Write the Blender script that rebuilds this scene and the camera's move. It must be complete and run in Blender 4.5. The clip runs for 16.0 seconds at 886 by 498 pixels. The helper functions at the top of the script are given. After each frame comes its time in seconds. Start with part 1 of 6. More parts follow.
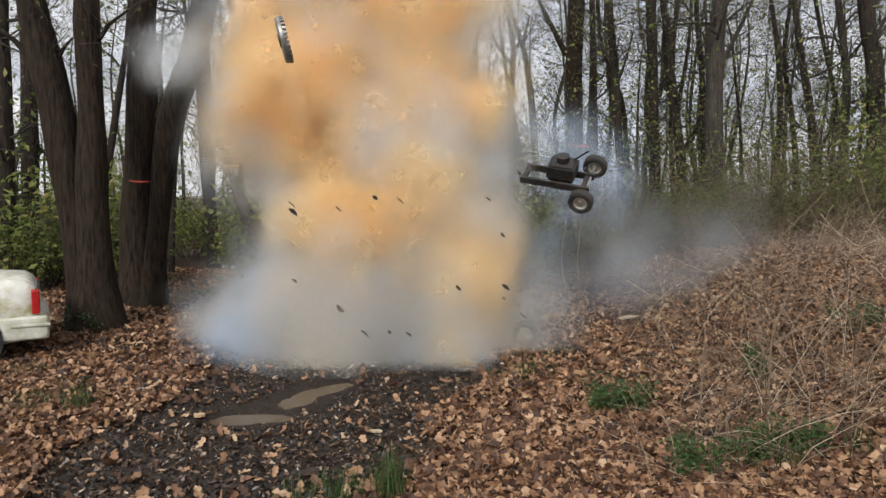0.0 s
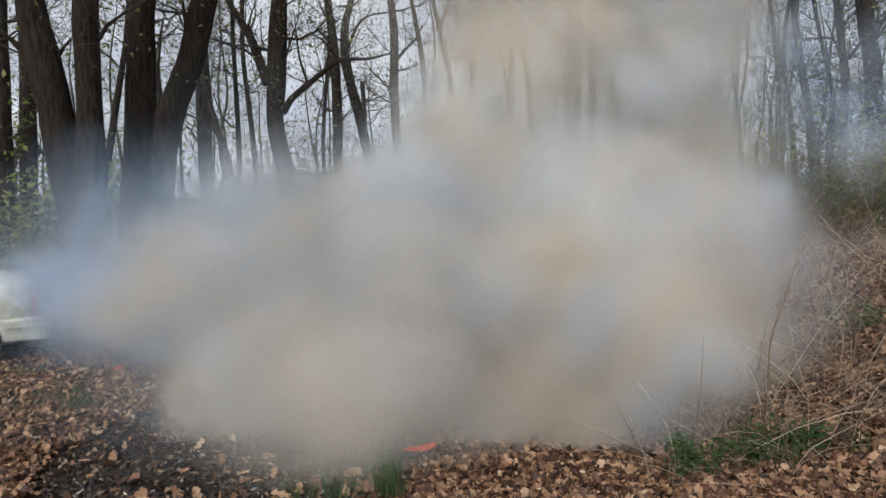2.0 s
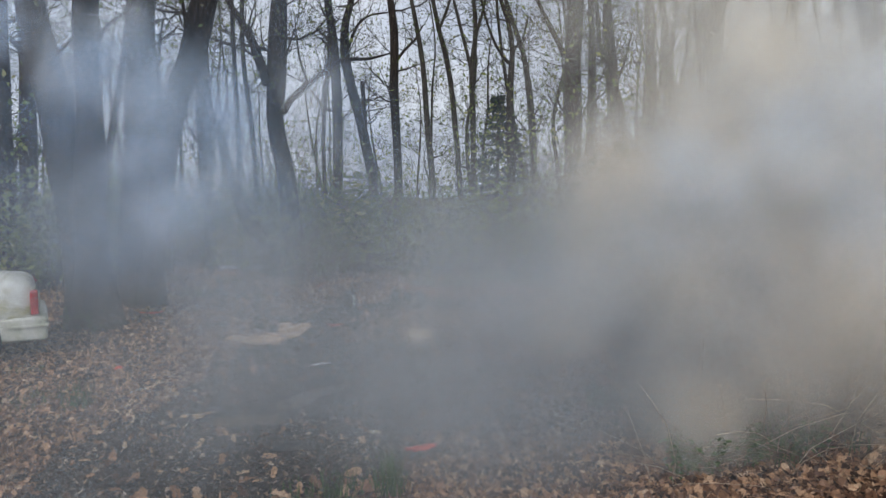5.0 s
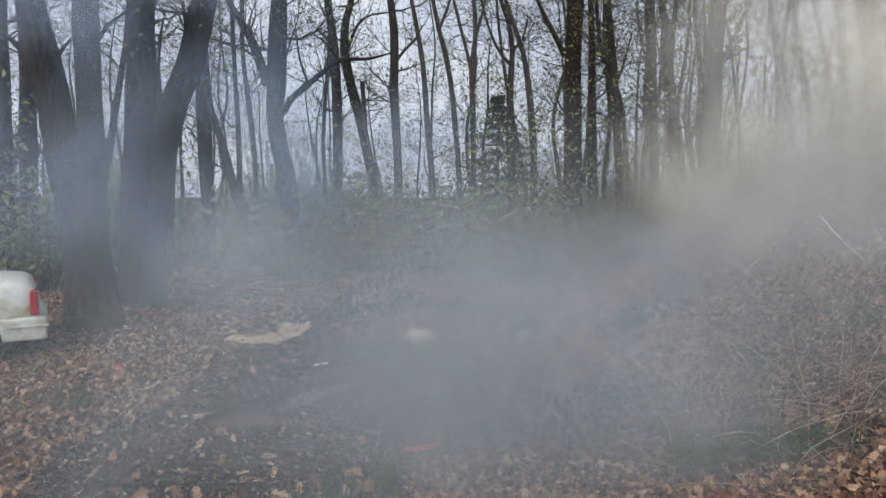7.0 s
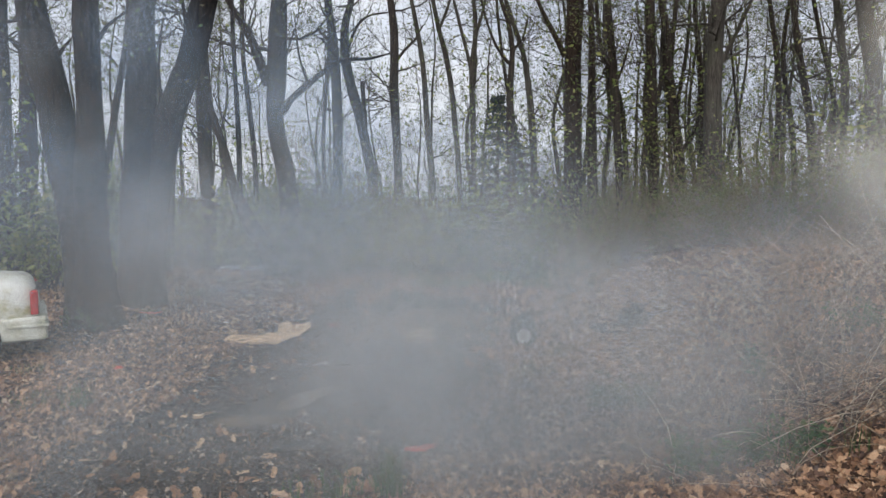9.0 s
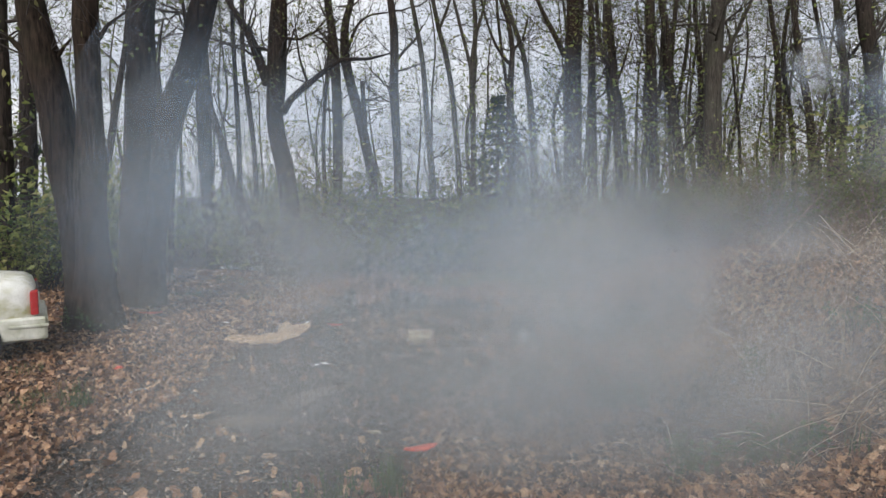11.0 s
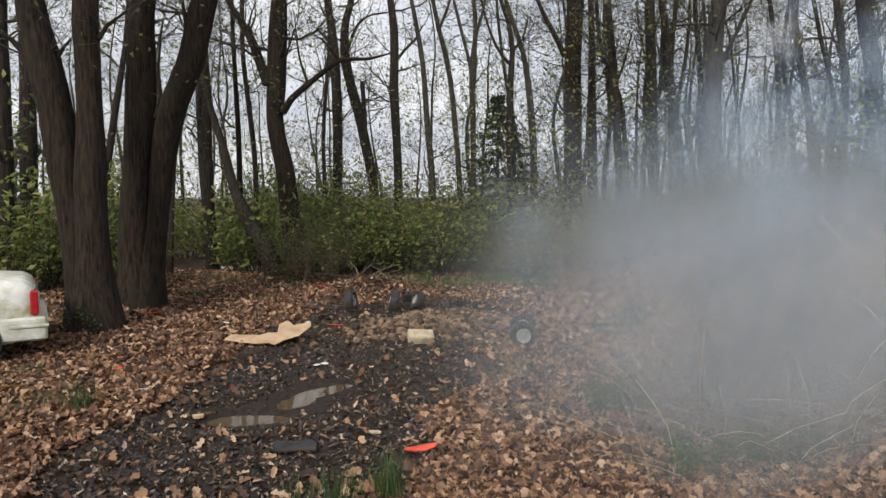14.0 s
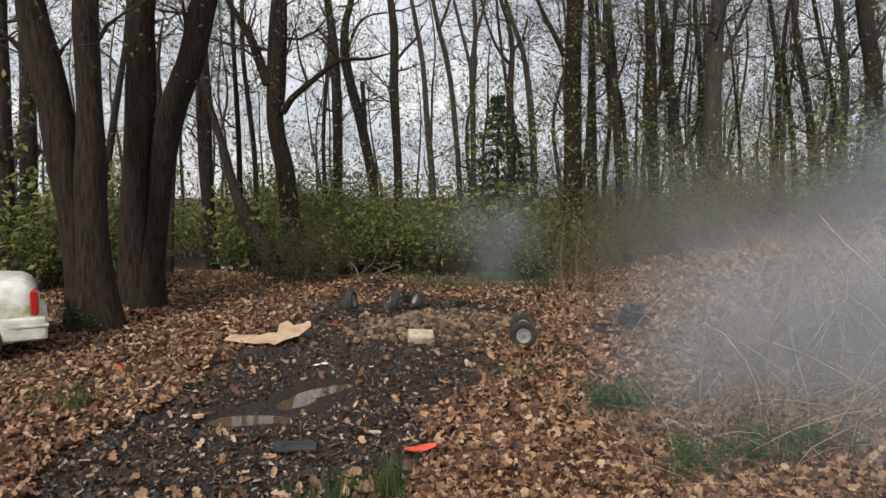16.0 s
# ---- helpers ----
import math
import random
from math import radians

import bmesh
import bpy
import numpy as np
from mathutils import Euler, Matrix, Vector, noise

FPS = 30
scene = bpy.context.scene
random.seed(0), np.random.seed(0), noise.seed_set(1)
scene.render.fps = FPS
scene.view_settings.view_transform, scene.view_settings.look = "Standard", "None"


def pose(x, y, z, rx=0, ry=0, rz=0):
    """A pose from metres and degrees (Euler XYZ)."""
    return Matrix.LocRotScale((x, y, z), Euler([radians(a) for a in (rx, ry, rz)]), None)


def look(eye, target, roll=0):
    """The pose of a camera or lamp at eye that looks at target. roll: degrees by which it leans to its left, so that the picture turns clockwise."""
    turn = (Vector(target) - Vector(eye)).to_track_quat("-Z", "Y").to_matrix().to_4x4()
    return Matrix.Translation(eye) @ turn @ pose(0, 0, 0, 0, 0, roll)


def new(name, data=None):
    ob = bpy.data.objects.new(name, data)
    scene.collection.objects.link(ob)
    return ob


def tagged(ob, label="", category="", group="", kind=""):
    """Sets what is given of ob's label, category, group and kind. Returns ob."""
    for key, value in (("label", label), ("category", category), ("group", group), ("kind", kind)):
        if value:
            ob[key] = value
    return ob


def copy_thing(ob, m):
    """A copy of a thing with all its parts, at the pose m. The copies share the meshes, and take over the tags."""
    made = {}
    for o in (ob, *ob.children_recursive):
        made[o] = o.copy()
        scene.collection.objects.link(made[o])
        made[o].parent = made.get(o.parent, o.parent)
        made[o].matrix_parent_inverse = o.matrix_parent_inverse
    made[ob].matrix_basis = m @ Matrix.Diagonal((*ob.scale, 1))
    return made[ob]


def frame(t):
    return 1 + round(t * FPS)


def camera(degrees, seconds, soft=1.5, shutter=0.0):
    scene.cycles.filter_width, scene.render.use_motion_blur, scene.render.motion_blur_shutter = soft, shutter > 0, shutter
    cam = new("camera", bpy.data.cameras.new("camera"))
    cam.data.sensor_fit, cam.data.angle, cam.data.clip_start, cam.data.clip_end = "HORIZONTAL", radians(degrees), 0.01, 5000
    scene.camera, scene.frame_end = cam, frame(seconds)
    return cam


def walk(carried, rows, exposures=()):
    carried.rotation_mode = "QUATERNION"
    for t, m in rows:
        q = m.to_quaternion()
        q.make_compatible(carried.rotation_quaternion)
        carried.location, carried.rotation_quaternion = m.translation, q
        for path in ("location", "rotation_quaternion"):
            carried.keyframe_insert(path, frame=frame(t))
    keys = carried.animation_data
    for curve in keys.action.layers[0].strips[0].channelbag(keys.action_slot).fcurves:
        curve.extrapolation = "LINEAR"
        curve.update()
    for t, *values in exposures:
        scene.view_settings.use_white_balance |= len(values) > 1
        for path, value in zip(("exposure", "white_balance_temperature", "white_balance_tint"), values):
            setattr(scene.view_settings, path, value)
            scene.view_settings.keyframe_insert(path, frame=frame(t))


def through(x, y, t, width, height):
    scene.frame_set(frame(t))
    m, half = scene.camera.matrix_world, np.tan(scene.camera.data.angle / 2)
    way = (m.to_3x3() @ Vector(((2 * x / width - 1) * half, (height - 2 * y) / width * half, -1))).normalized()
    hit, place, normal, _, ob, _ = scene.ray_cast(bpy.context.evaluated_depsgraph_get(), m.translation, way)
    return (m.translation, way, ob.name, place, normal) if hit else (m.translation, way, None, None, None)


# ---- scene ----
import itertools

# camera: a phone at head height on a stand, almost still
cam = camera(66, 16.0)
walk(cam, [(0.0, pose(0, 0, 1.9, 85.62, 0, 0.09)), (0.5, pose(0, 0, 1.9, 85.62, 0, 0.07)), (1.0, pose(0, 0, 1.9, 85.689, 0, 0)),
           (16.0, pose(0, 0, 1.9, 85.689, 0, 0))], exposures=[(0, 0.4, 6550, 10), (1, 0.32, 6450, 10), (2, 0.14, 6150, 10), (4.2, 0.03, 5950, 10), (6.3, 0.18, 5950, 10), (9.2, 0.38, 6250, 10), (12, 0.4, 6400, 10), (16, 0.42, 6550, 10)])
scene.cycles.transparent_max_bounces = 100


# ---- light: a bright overcast spring day ----
def make_world():
    w = bpy.data.worlds.new("overcast_sky")
    scene.world = w
    w.use_nodes = True
    nt = w.node_tree
    bg = nt.nodes["Background"]
    sky = nt.nodes.new("ShaderNodeTexSky")
    sky.sky_type, sky.sun_disc = "NISHITA", False
    sky.sun_elevation, sky.sun_rotation = radians(48), radians(-35)
    sky.air_density, sky.dust_density = 1.0, 3.0
    co = nt.nodes.new("ShaderNodeTexCoord")
    mp = nt.nodes.new("ShaderNodeMapping")
    mp.inputs["Scale"].default_value = (1.0, 1.0, 3.2)
    no = nt.nodes.new("ShaderNodeTexNoise")
    no.inputs["Scale"].default_value, no.inputs["Detail"].default_value = 3.2, 8
    ra = nt.nodes.new("ShaderNodeValToRGB")
    ra.color_ramp.elements[0].position, ra.color_ramp.elements[0].color = 0.34, (5.6, 6.0, 6.9, 1)
    ra.color_ramp.elements[1].position, ra.color_ramp.elements[1].color = 0.66, (8.6, 8.7, 8.9, 1)
    mix = nt.nodes.new("ShaderNodeMixRGB")
    mix.inputs[0].default_value = 0.88
    nt.links.new(co.outputs["Generated"], mp.inputs[0])
    nt.links.new(mp.outputs[0], no.inputs["Vector"])
    nt.links.new(no.outputs["Fac"], ra.inputs[0])
    nt.links.new(sky.outputs[0], mix.inputs[1])
    nt.links.new(ra.outputs[0], mix.inputs[2])
    nt.links.new(mix.outputs[0], bg.inputs[0])
    bg.inputs[1].default_value = 0.088


make_world()
sun = new("sun", bpy.data.lights.new("sun", "SUN"))
sun.data.energy, sun.data.angle, sun.data.color = 2.3, radians(14), (1, 0.96, 0.9)
sun.matrix_basis = look((-6, -9, 14), (0, 9, 0))


# ---- materials ----
def nodes(name):
    m = bpy.data.materials.new(name)
    m.use_nodes = True
    return m, m.node_tree, m.node_tree.nodes["Principled BSDF"]


def ramp(nt, fac, stops):
    r = nt.nodes.new("ShaderNodeValToRGB")
    while len(r.color_ramp.elements) < len(stops):
        r.color_ramp.elements.new(0.5)
    for e, (pos, col) in zip(r.color_ramp.elements, stops):
        e.position, e.color = pos, (*col, 1)
    nt.links.new(fac, r.inputs[0])
    return r.outputs[0]


def noise_of(nt, scale, detail=5, rough=0.55, stretch=(1, 1, 1), coord="Object"):
    co = nt.nodes.new("ShaderNodeTexCoord")
    mp = nt.nodes.new("ShaderNodeMapping")
    mp.inputs["Scale"].default_value = stretch
    n = nt.nodes.new("ShaderNodeTexNoise")
    n.inputs["Scale"].default_value, n.inputs["Detail"].default_value, n.inputs["Roughness"].default_value = scale, detail, rough
    nt.links.new(co.outputs[coord], mp.inputs[0])
    nt.links.new(mp.outputs[0], n.inputs["Vector"])
    return n.outputs["Fac"]


def mixed(nt, mode, fac, a, b):
    m = nt.nodes.new("ShaderNodeMixRGB")
    m.blend_type = mode
    for slot, v in zip(m.inputs, (fac, a, b)):
        if isinstance(v, (int, float)):
            slot.default_value = v
        elif isinstance(v, tuple):
            slot.default_value = (*v, 1)
        else:
            nt.links.new(v, slot)
    return m.outputs[0]


def bump(nt, bsdf, height, strength=0.4, distance=0.02):
    b = nt.nodes.new("ShaderNodeBump")
    b.inputs["Strength"].default_value, b.inputs["Distance"].default_value = strength, distance
    nt.links.new(height, b.inputs["Height"])
    nt.links.new(b.outputs[0], bsdf.inputs["Normal"])


def surface(name, dark, light, scale=6, rough=0.7, metal=0.0, stretch=(1, 1, 1), relief=0.3, dist=0.01, stain=None, stain_scale=1.2):
    """A two-scale procedural surface: fine grain between dark and light, and broad stains."""
    m, nt, b = nodes(name)
    fine = noise_of(nt, scale, 8, 0.6, stretch)
    col = ramp(nt, fine, [(0.3, dark), (0.7, light)])
    if stain:
        broad = noise_of(nt, stain_scale, 4)
        sp = ramp(nt, broad, [(0.45, (0, 0, 0)), (0.68, (1, 1, 1))])
        col = mixed(nt, "MIX", sp, col, stain)
    nt.links.new(col, b.inputs["Base Color"])
    b.inputs["Roughness"].default_value, b.inputs["Metallic"].default_value = rough, metal
    if relief:
        bump(nt, b, fine, relief, dist)
    return m


def island(name, stops, rough=0.7, through=0.0, per="island"):
    """Pieces whose colour differs from piece to piece."""
    m, nt, b = nodes(name)
    if per == "island":
        g = nt.nodes.new("ShaderNodeNewGeometry")
        src = g.outputs["Random Per Island"]
    else:
        g = nt.nodes.new("ShaderNodeObjectInfo")
        src = g.outputs["Random"]
    col = ramp(nt, src, stops)
    fine = noise_of(nt, 40, 3)
    col = mixed(nt, "MULTIPLY", 0.5, col, ramp(nt, fine, [(0.3, (0.55, 0.55, 0.55)), (0.7, (1, 1, 1))]))
    nt.links.new(col, b.inputs["Base Color"])
    b.inputs["Roughness"].default_value = rough
    if through:
        out = nt.nodes["Material Output"]
        t = nt.nodes.new("ShaderNodeBsdfTranslucent")
        nt.links.new(col, t.inputs[0])
        ms = nt.nodes.new("ShaderNodeMixShader")
        ms.inputs[0].default_value = through
        nt.links.new(b.outputs[0], ms.inputs[1])
        nt.links.new(t.outputs[0], ms.inputs[2])
        nt.links.new(ms.outputs[0], out.inputs[0])
    return m


def bark(name, dark, light, moss):
    m, nt, b = nodes(name)
    ridge = noise_of(nt, 26, 8, 0.65, (1, 1, 0.13))
    col = ramp(nt, ridge, [(0.34, dark), (0.62, light)])
    broad = noise_of(nt, 1.6, 5)
    col = mixed(nt, "MIX", ramp(nt, broad, [(0.5, (0, 0, 0)), (0.75, (0.6, 0.6, 0.6))]), col, moss)
    nt.links.new(col, b.inputs["Base Color"])
    b.inputs["Roughness"].default_value = 0.95
    b.inputs["Specular IOR Level"].default_value = 0.15
    bump(nt, b, ridge, 0.9, 0.03)
    return m


BARK = bark("dark_bark", (0.011, 0.009, 0.008), (0.05, 0.038, 0.031), (0.04, 0.042, 0.027))
BARK_RED = bark("reddish_bark", (0.008, 0.006, 0.0045), (0.042, 0.029, 0.021), (0.026, 0.026, 0.015))
BARK_GREY = bark("grey_bark", (0.02, 0.017, 0.015), (0.08, 0.07, 0.058), (0.05, 0.054, 0.035))
TWIG = surface("twig_bark", (0.02, 0.016, 0.013), (0.06, 0.048, 0.039), 12, 0.9, relief=0)
BUDS = island("spring_leaves", [(0, (0.09, 0.12, 0.03)), (0.5, (0.13, 0.16, 0.04)), (1, (0.16, 0.13, 0.06))], 0.7, 0.35)
SHRUB = island("shrub_leaves", [(0, (0.05, 0.085, 0.018)), (0.45, (0.15, 0.19, 0.04)), (0.8, (0.27, 0.3, 0.075)), (1, (0.4, 0.36, 0.13))], 0.6, 0.45)
BRAMBLE = surface("bramble_stems", (0.09, 0.062, 0.046), (0.24, 0.17, 0.125), 12, 0.9, relief=0)
GRASS = island("grass_blades", [(0, (0.03, 0.07, 0.015)), (0.6, (0.06, 0.12, 0.03)), (1, (0.14, 0.16, 0.06))], 0.6, 0.3)
NEEDLES = island("fir_needles", [(0, (0.012, 0.03, 0.022)), (1, (0.03, 0.055, 0.04))], 0.7, 0.15)
DRY = island("dry_stalks", [(0, (0.07, 0.044, 0.03)), (0.5, (0.19, 0.125, 0.08)), (0.82, (0.36, 0.27, 0.185)), (1, (0.6, 0.5, 0.37))], 0.8)
LITTER_COLOURS = [(0, (0.03, 0.016, 0.011)), (0.35, (0.12, 0.056, 0.03)), (0.65, (0.3, 0.16, 0.085)), (0.9, (0.48, 0.29, 0.16)), (1, (0.6, 0.42, 0.27))]
LITTER = island("dead_oak_leaves", LITTER_COLOURS, 0.65, 0.12)
LITTER_ONE = island("dead_oak_leaf", LITTER_COLOURS, 0.65, 0.12, per="object")
WET = island("wet_dark_leaves", [(0, (0.007, 0.006, 0.005)), (0.45, (0.032, 0.021, 0.015)), (0.75, (0.11, 0.066, 0.04)), (0.93, (0.28, 0.18, 0.11)), (1, (0.45, 0.36, 0.27))], 0.35)
RUBBER = surface("tyre_rubber", (0.012, 0.012, 0.012), (0.035, 0.033, 0.03), 30, 0.75, relief=0.2, dist=0.004, stain=(0.07, 0.055, 0.04), stain_scale=5)
BLACK = surface("sooty_steel", (0.012, 0.012, 0.013), (0.05, 0.048, 0.046), 20, 0.6, 0.3, stain=(0.06, 0.045, 0.035), stain_scale=4)
STEEL = surface("worn_steel", (0.28, 0.27, 0.25), (0.5, 0.49, 0.46), 30, 0.45, 0.7, stain=(0.14, 0.1, 0.07), stain_scale=6)
RIM = surface("pale_wheel_paint", (0.26, 0.26, 0.25), (0.42, 0.42, 0.4), 20, 0.6, 0.1, stain=(0.25, 0.21, 0.17), stain_scale=9)
ORANGE = surface("red_orange_plastic", (0.55, 0.05, 0.02), (0.8, 0.1, 0.05), 14, 0.45, relief=0.1)
CARD = surface("brown_cardboard", (0.42, 0.28, 0.16), (0.56, 0.39, 0.24), 8, 0.85, relief=0.15, stain=(0.33, 0.21, 0.12), stain_scale=3)
BLUE = surface("blue_plastic", (0.02, 0.07, 0.3), (0.03, 0.1, 0.4), 10, 0.4, relief=0)
STONE = surface("pale_concrete", (0.38, 0.31, 0.2), (0.55, 0.46, 0.31), 18, 0.9, relief=0.5, stain=(0.2, 0.16, 0.11), stain_scale=5)
CLOD = island("dirt_clods", [(0, (0.03, 0.02, 0.013)), (0.45, (0.11, 0.07, 0.042)), (1, (0.27, 0.18, 0.105))], 0.95)
PAPER = surface("white_scrap", (0.55, 0.54, 0.5), (0.78, 0.77, 0.74), 12, 0.7, relief=0.1)
CARPAINT = surface("grimy_white_paint", (0.62, 0.61, 0.55), (0.8, 0.79, 0.74), 9, 0.35, relief=0, stain=(0.4, 0.38, 0.2), stain_scale=5.5)
CARTRIM = surface("white_bumper_plastic", (0.5, 0.5, 0.43), (0.68, 0.67, 0.6), 9, 0.5, relief=0, stain=(0.3, 0.3, 0.18), stain_scale=3)
REDLENS = surface("red_lamp_lens", (0.3, 0.012, 0.012), (0.42, 0.02, 0.02), 20, 0.2, relief=0)
GLASS = surface("dark_window_glass", (0.01, 0.012, 0.013), (0.02, 0.022, 0.024), 5, 0.08, relief=0)


def ground_material():
    m, nt, b = nodes("earth_and_mud")
    fine = noise_of(nt, 22, 9, 0.65)
    mid = noise_of(nt, 2.2, 6, 0.6)
    earth = ramp(nt, fine, [(0.3, (0.035, 0.022, 0.014)), (0.7, (0.12, 0.078, 0.05))])
    mud = ramp(nt, fine, [(0.32, (0.007, 0.0058, 0.005)), (0.68, (0.05, 0.036, 0.026))])
    col = nt.nodes.new("ShaderNodeVertexColor")
    col.layer_name = "mud"
    edge = mixed(nt, "ADD", 1.0, col.outputs["Color"], ramp(nt, mid, [(0.3, (-0.5, -0.5, -0.5)), (0.7, (0.5, 0.5, 0.5))]))
    fac = ramp(nt, edge, [(0.3, (0, 0, 0)), (0.7, (1, 1, 1))])
    base = mixed(nt, "MIX", fac, earth, mud)
    nt.links.new(base, b.inputs["Base Color"])
    rr = ramp(nt, fac, [(0, (0.95, 0.95, 0.95)), (1, (0.78, 0.78, 0.78))])
    nt.links.new(rr, b.inputs["Roughness"])
    b.inputs["Specular IOR Level"].default_value = 0.25
    bump(nt, b, fine, 0.8, 0.035)
    return m


def water_material():
    m, nt, b = nodes("muddy_water")
    b.inputs["Base Color"].default_value = (0.1, 0.07, 0.042, 1)
    b.inputs["Roughness"].default_value, b.inputs["IOR"].default_value = 0.03, 1.33
    bump(nt, b, noise_of(nt, 9, 3), 0.03, 0.01)
    return m


def smoke_material(name, inner, outer, peak):
    """Thin smoke: each wisp fades out softly to its rim and is broken up by swirls; it scatters light both ways."""
    m = bpy.data.materials.new(name)
    m.use_nodes = True
    nt = m.node_tree
    nt.nodes.remove(nt.nodes["Principled BSDF"])
    uv = nt.nodes.new("ShaderNodeUVMap")
    uv.uv_map = "wisp"
    ln = nt.nodes.new("ShaderNodeVectorMath")
    ln.operation = "LENGTH"
    nt.links.new(uv.outputs[0], ln.inputs[0])
    fall = nt.nodes.new("ShaderNodeMapRange")
    fall.interpolation_type = "SMOOTHERSTEP"
    fall.inputs[1].default_value, fall.inputs[2].default_value = 1.0, 0.2
    nt.links.new(ln.outputs["Value"], fall.inputs[0])
    swirl = noise_of(nt, 2.4, 2, 0.6)
    sw = nt.nodes.new("ShaderNodeMapRange")
    for i, v in ((1, 0.3), (2, 0.66), (3, 0.5), (4, 1.0)):
        sw.inputs[i].default_value = v
    nt.links.new(swirl, sw.inputs[0])
    mul = nt.nodes.new("ShaderNodeMath")
    mul.operation = "MULTIPLY"
    nt.links.new(fall.outputs[0], mul.inputs[0])
    nt.links.new(sw.outputs[0], mul.inputs[1])
    mul2 = nt.nodes.new("ShaderNodeMath")
    mul2.operation = "MULTIPLY"
    mul2.inputs[1].default_value = peak
    nt.links.new(mul.outputs[0], mul2.inputs[0])
    vc = nt.nodes.new("ShaderNodeVertexColor")
    vc.layer_name = "depth"
    col = ramp(nt, vc.outputs["Color"], [(0.25, inner), (0.95, outer)])
    d = nt.nodes.new("ShaderNodeBsdfDiffuse")
    t = nt.nodes.new("ShaderNodeBsdfTranslucent")
    nt.links.new(col, d.inputs[0])
    nt.links.new(col, t.inputs[0])
    both = nt.nodes.new("ShaderNodeMixShader")
    nt.links.new(d.outputs[0], both.inputs[1])
    nt.links.new(t.outputs[0], both.inputs[2])
    clear = nt.nodes.new("ShaderNodeBsdfTransparent")
    out = nt.nodes.new("ShaderNodeMixShader")
    nt.links.new(mul2.outputs[0], out.inputs[0])
    nt.links.new(clear.outputs[0], out.inputs[1])
    nt.links.new(both.outputs[0], out.inputs[2])
    nt.links.new(out.outputs[0], nt.nodes["Material Output"].inputs[0])
    return m


EARTH, WATER = ground_material(), water_material()
SMOKE_ORANGE = smoke_material("orange_smoke", (0.97, 0.66, 0.3), (0.96, 0.76, 0.46), 0.34)
SMOKE_CREAM = smoke_material("cream_smoke", (0.77, 0.67, 0.515), (0.73, 0.695, 0.64), 0.27)
SMOKE_PALE = smoke_material("pale_outer_smoke", (0.84, 0.75, 0.6), (0.68, 0.74, 0.8), 0.24)
SMOKE_BLUE = smoke_material("blue_grey_smoke", (0.54, 0.59, 0.64), (0.38, 0.53, 0.72), 0.075)
SMOKE_LOBE = smoke_material("pale_blue_smoke", (0.8, 0.8, 0.79), (0.52, 0.66, 0.86), 0.22)
SMOKE_VEIL = smoke_material("cream_veil_smoke", (0.95, 0.86, 0.7), (0.85, 0.84, 0.79), 0.1)
SMOKE_HAZE = smoke_material("beige_haze_smoke", (0.6, 0.59, 0.565), (0.48, 0.535, 0.58), 0.066)
SMOKE_THIN = smoke_material("thin_blue_smoke", (0.58, 0.6, 0.62), (0.42, 0.53, 0.68), 0.04)


# ---- mesh helpers ----
def mesh(name, verts, faces, material, parent=None, label="", smooth=True):
    me = bpy.data.meshes.new(name)
    me.from_pydata(verts, [], faces)
    me.materials.append(material)
    if smooth:
        me.polygons.foreach_set("use_smooth", [True] * len(me.polygons))
    me.update()
    ob = new(name, me)
    ob.parent = parent
    return tagged(ob, label)


def part(name, bm, material, parent=None, label="", smooth=False):
    me = bpy.data.meshes.new(name)
    bmesh.ops.recalc_face_normals(bm, faces=bm.faces)
    bm.to_mesh(me)
    bm.free()
    me.materials.append(material)
    if smooth:
        me.polygons.foreach_set("use_smooth", [True] * len(me.polygons))
    ob = new(name, me)
    ob.parent = parent
    return tagged(ob, label)


def thing(name, m, label, category, group="", kind=""):
    ob = new(name)
    ob.empty_display_size = 0.2
    ob.matrix_basis = m
    return tagged(ob, label, category, group, kind)


def tube(V, F, pts, n, cap=True, wobble=0.0, rng=None):
    """Adds a tapered tube along pts of (x, y, z, radius)."""
    base = len(V)
    m = len(pts)
    for i, p in enumerate(pts):
        a, c = pts[max(i - 1, 0)], pts[min(i + 1, m - 1)]
        d = Vector((c[0] - a[0], c[1] - a[1], c[2] - a[2]))
        d = d.normalized() if d.length > 1e-6 else Vector((0, 0, 1))
        u = d.cross(Vector((0, 1, 0))) if abs(d.y) < 0.9 else d.cross(Vector((1, 0, 0)))
        u.normalize()
        v = d.cross(u)
        for k in range(n):
            an = 2 * math.pi * k / n
            r = p[3]
            if wobble:
                r *= 1 + wobble * (noise.noise(Vector((p[0] * 3 + math.cos(an) * 1.3, math.sin(an) * 1.3 + p[1], p[2] * 0.9))) + 0.35 * math.sin(an * 5 + p[2]))
            V.append((p[0] + (u.x * math.cos(an) + v.x * math.sin(an)) * r, p[1] + (u.y * math.cos(an) + v.y * math.sin(an)) * r, p[2] + (u.z * math.cos(an) + v.z * math.sin(an)) * r))
    for i in range(m - 1):
        for k in range(n):
            k2 = (k + 1) % n
            F.append((base + i * n + k, base + i * n + k2, base + (i + 1) * n + k2, base + (i + 1) * n + k))
    if cap:
        F.append(tuple(base + (m - 1) * n + k for k in range(n)))


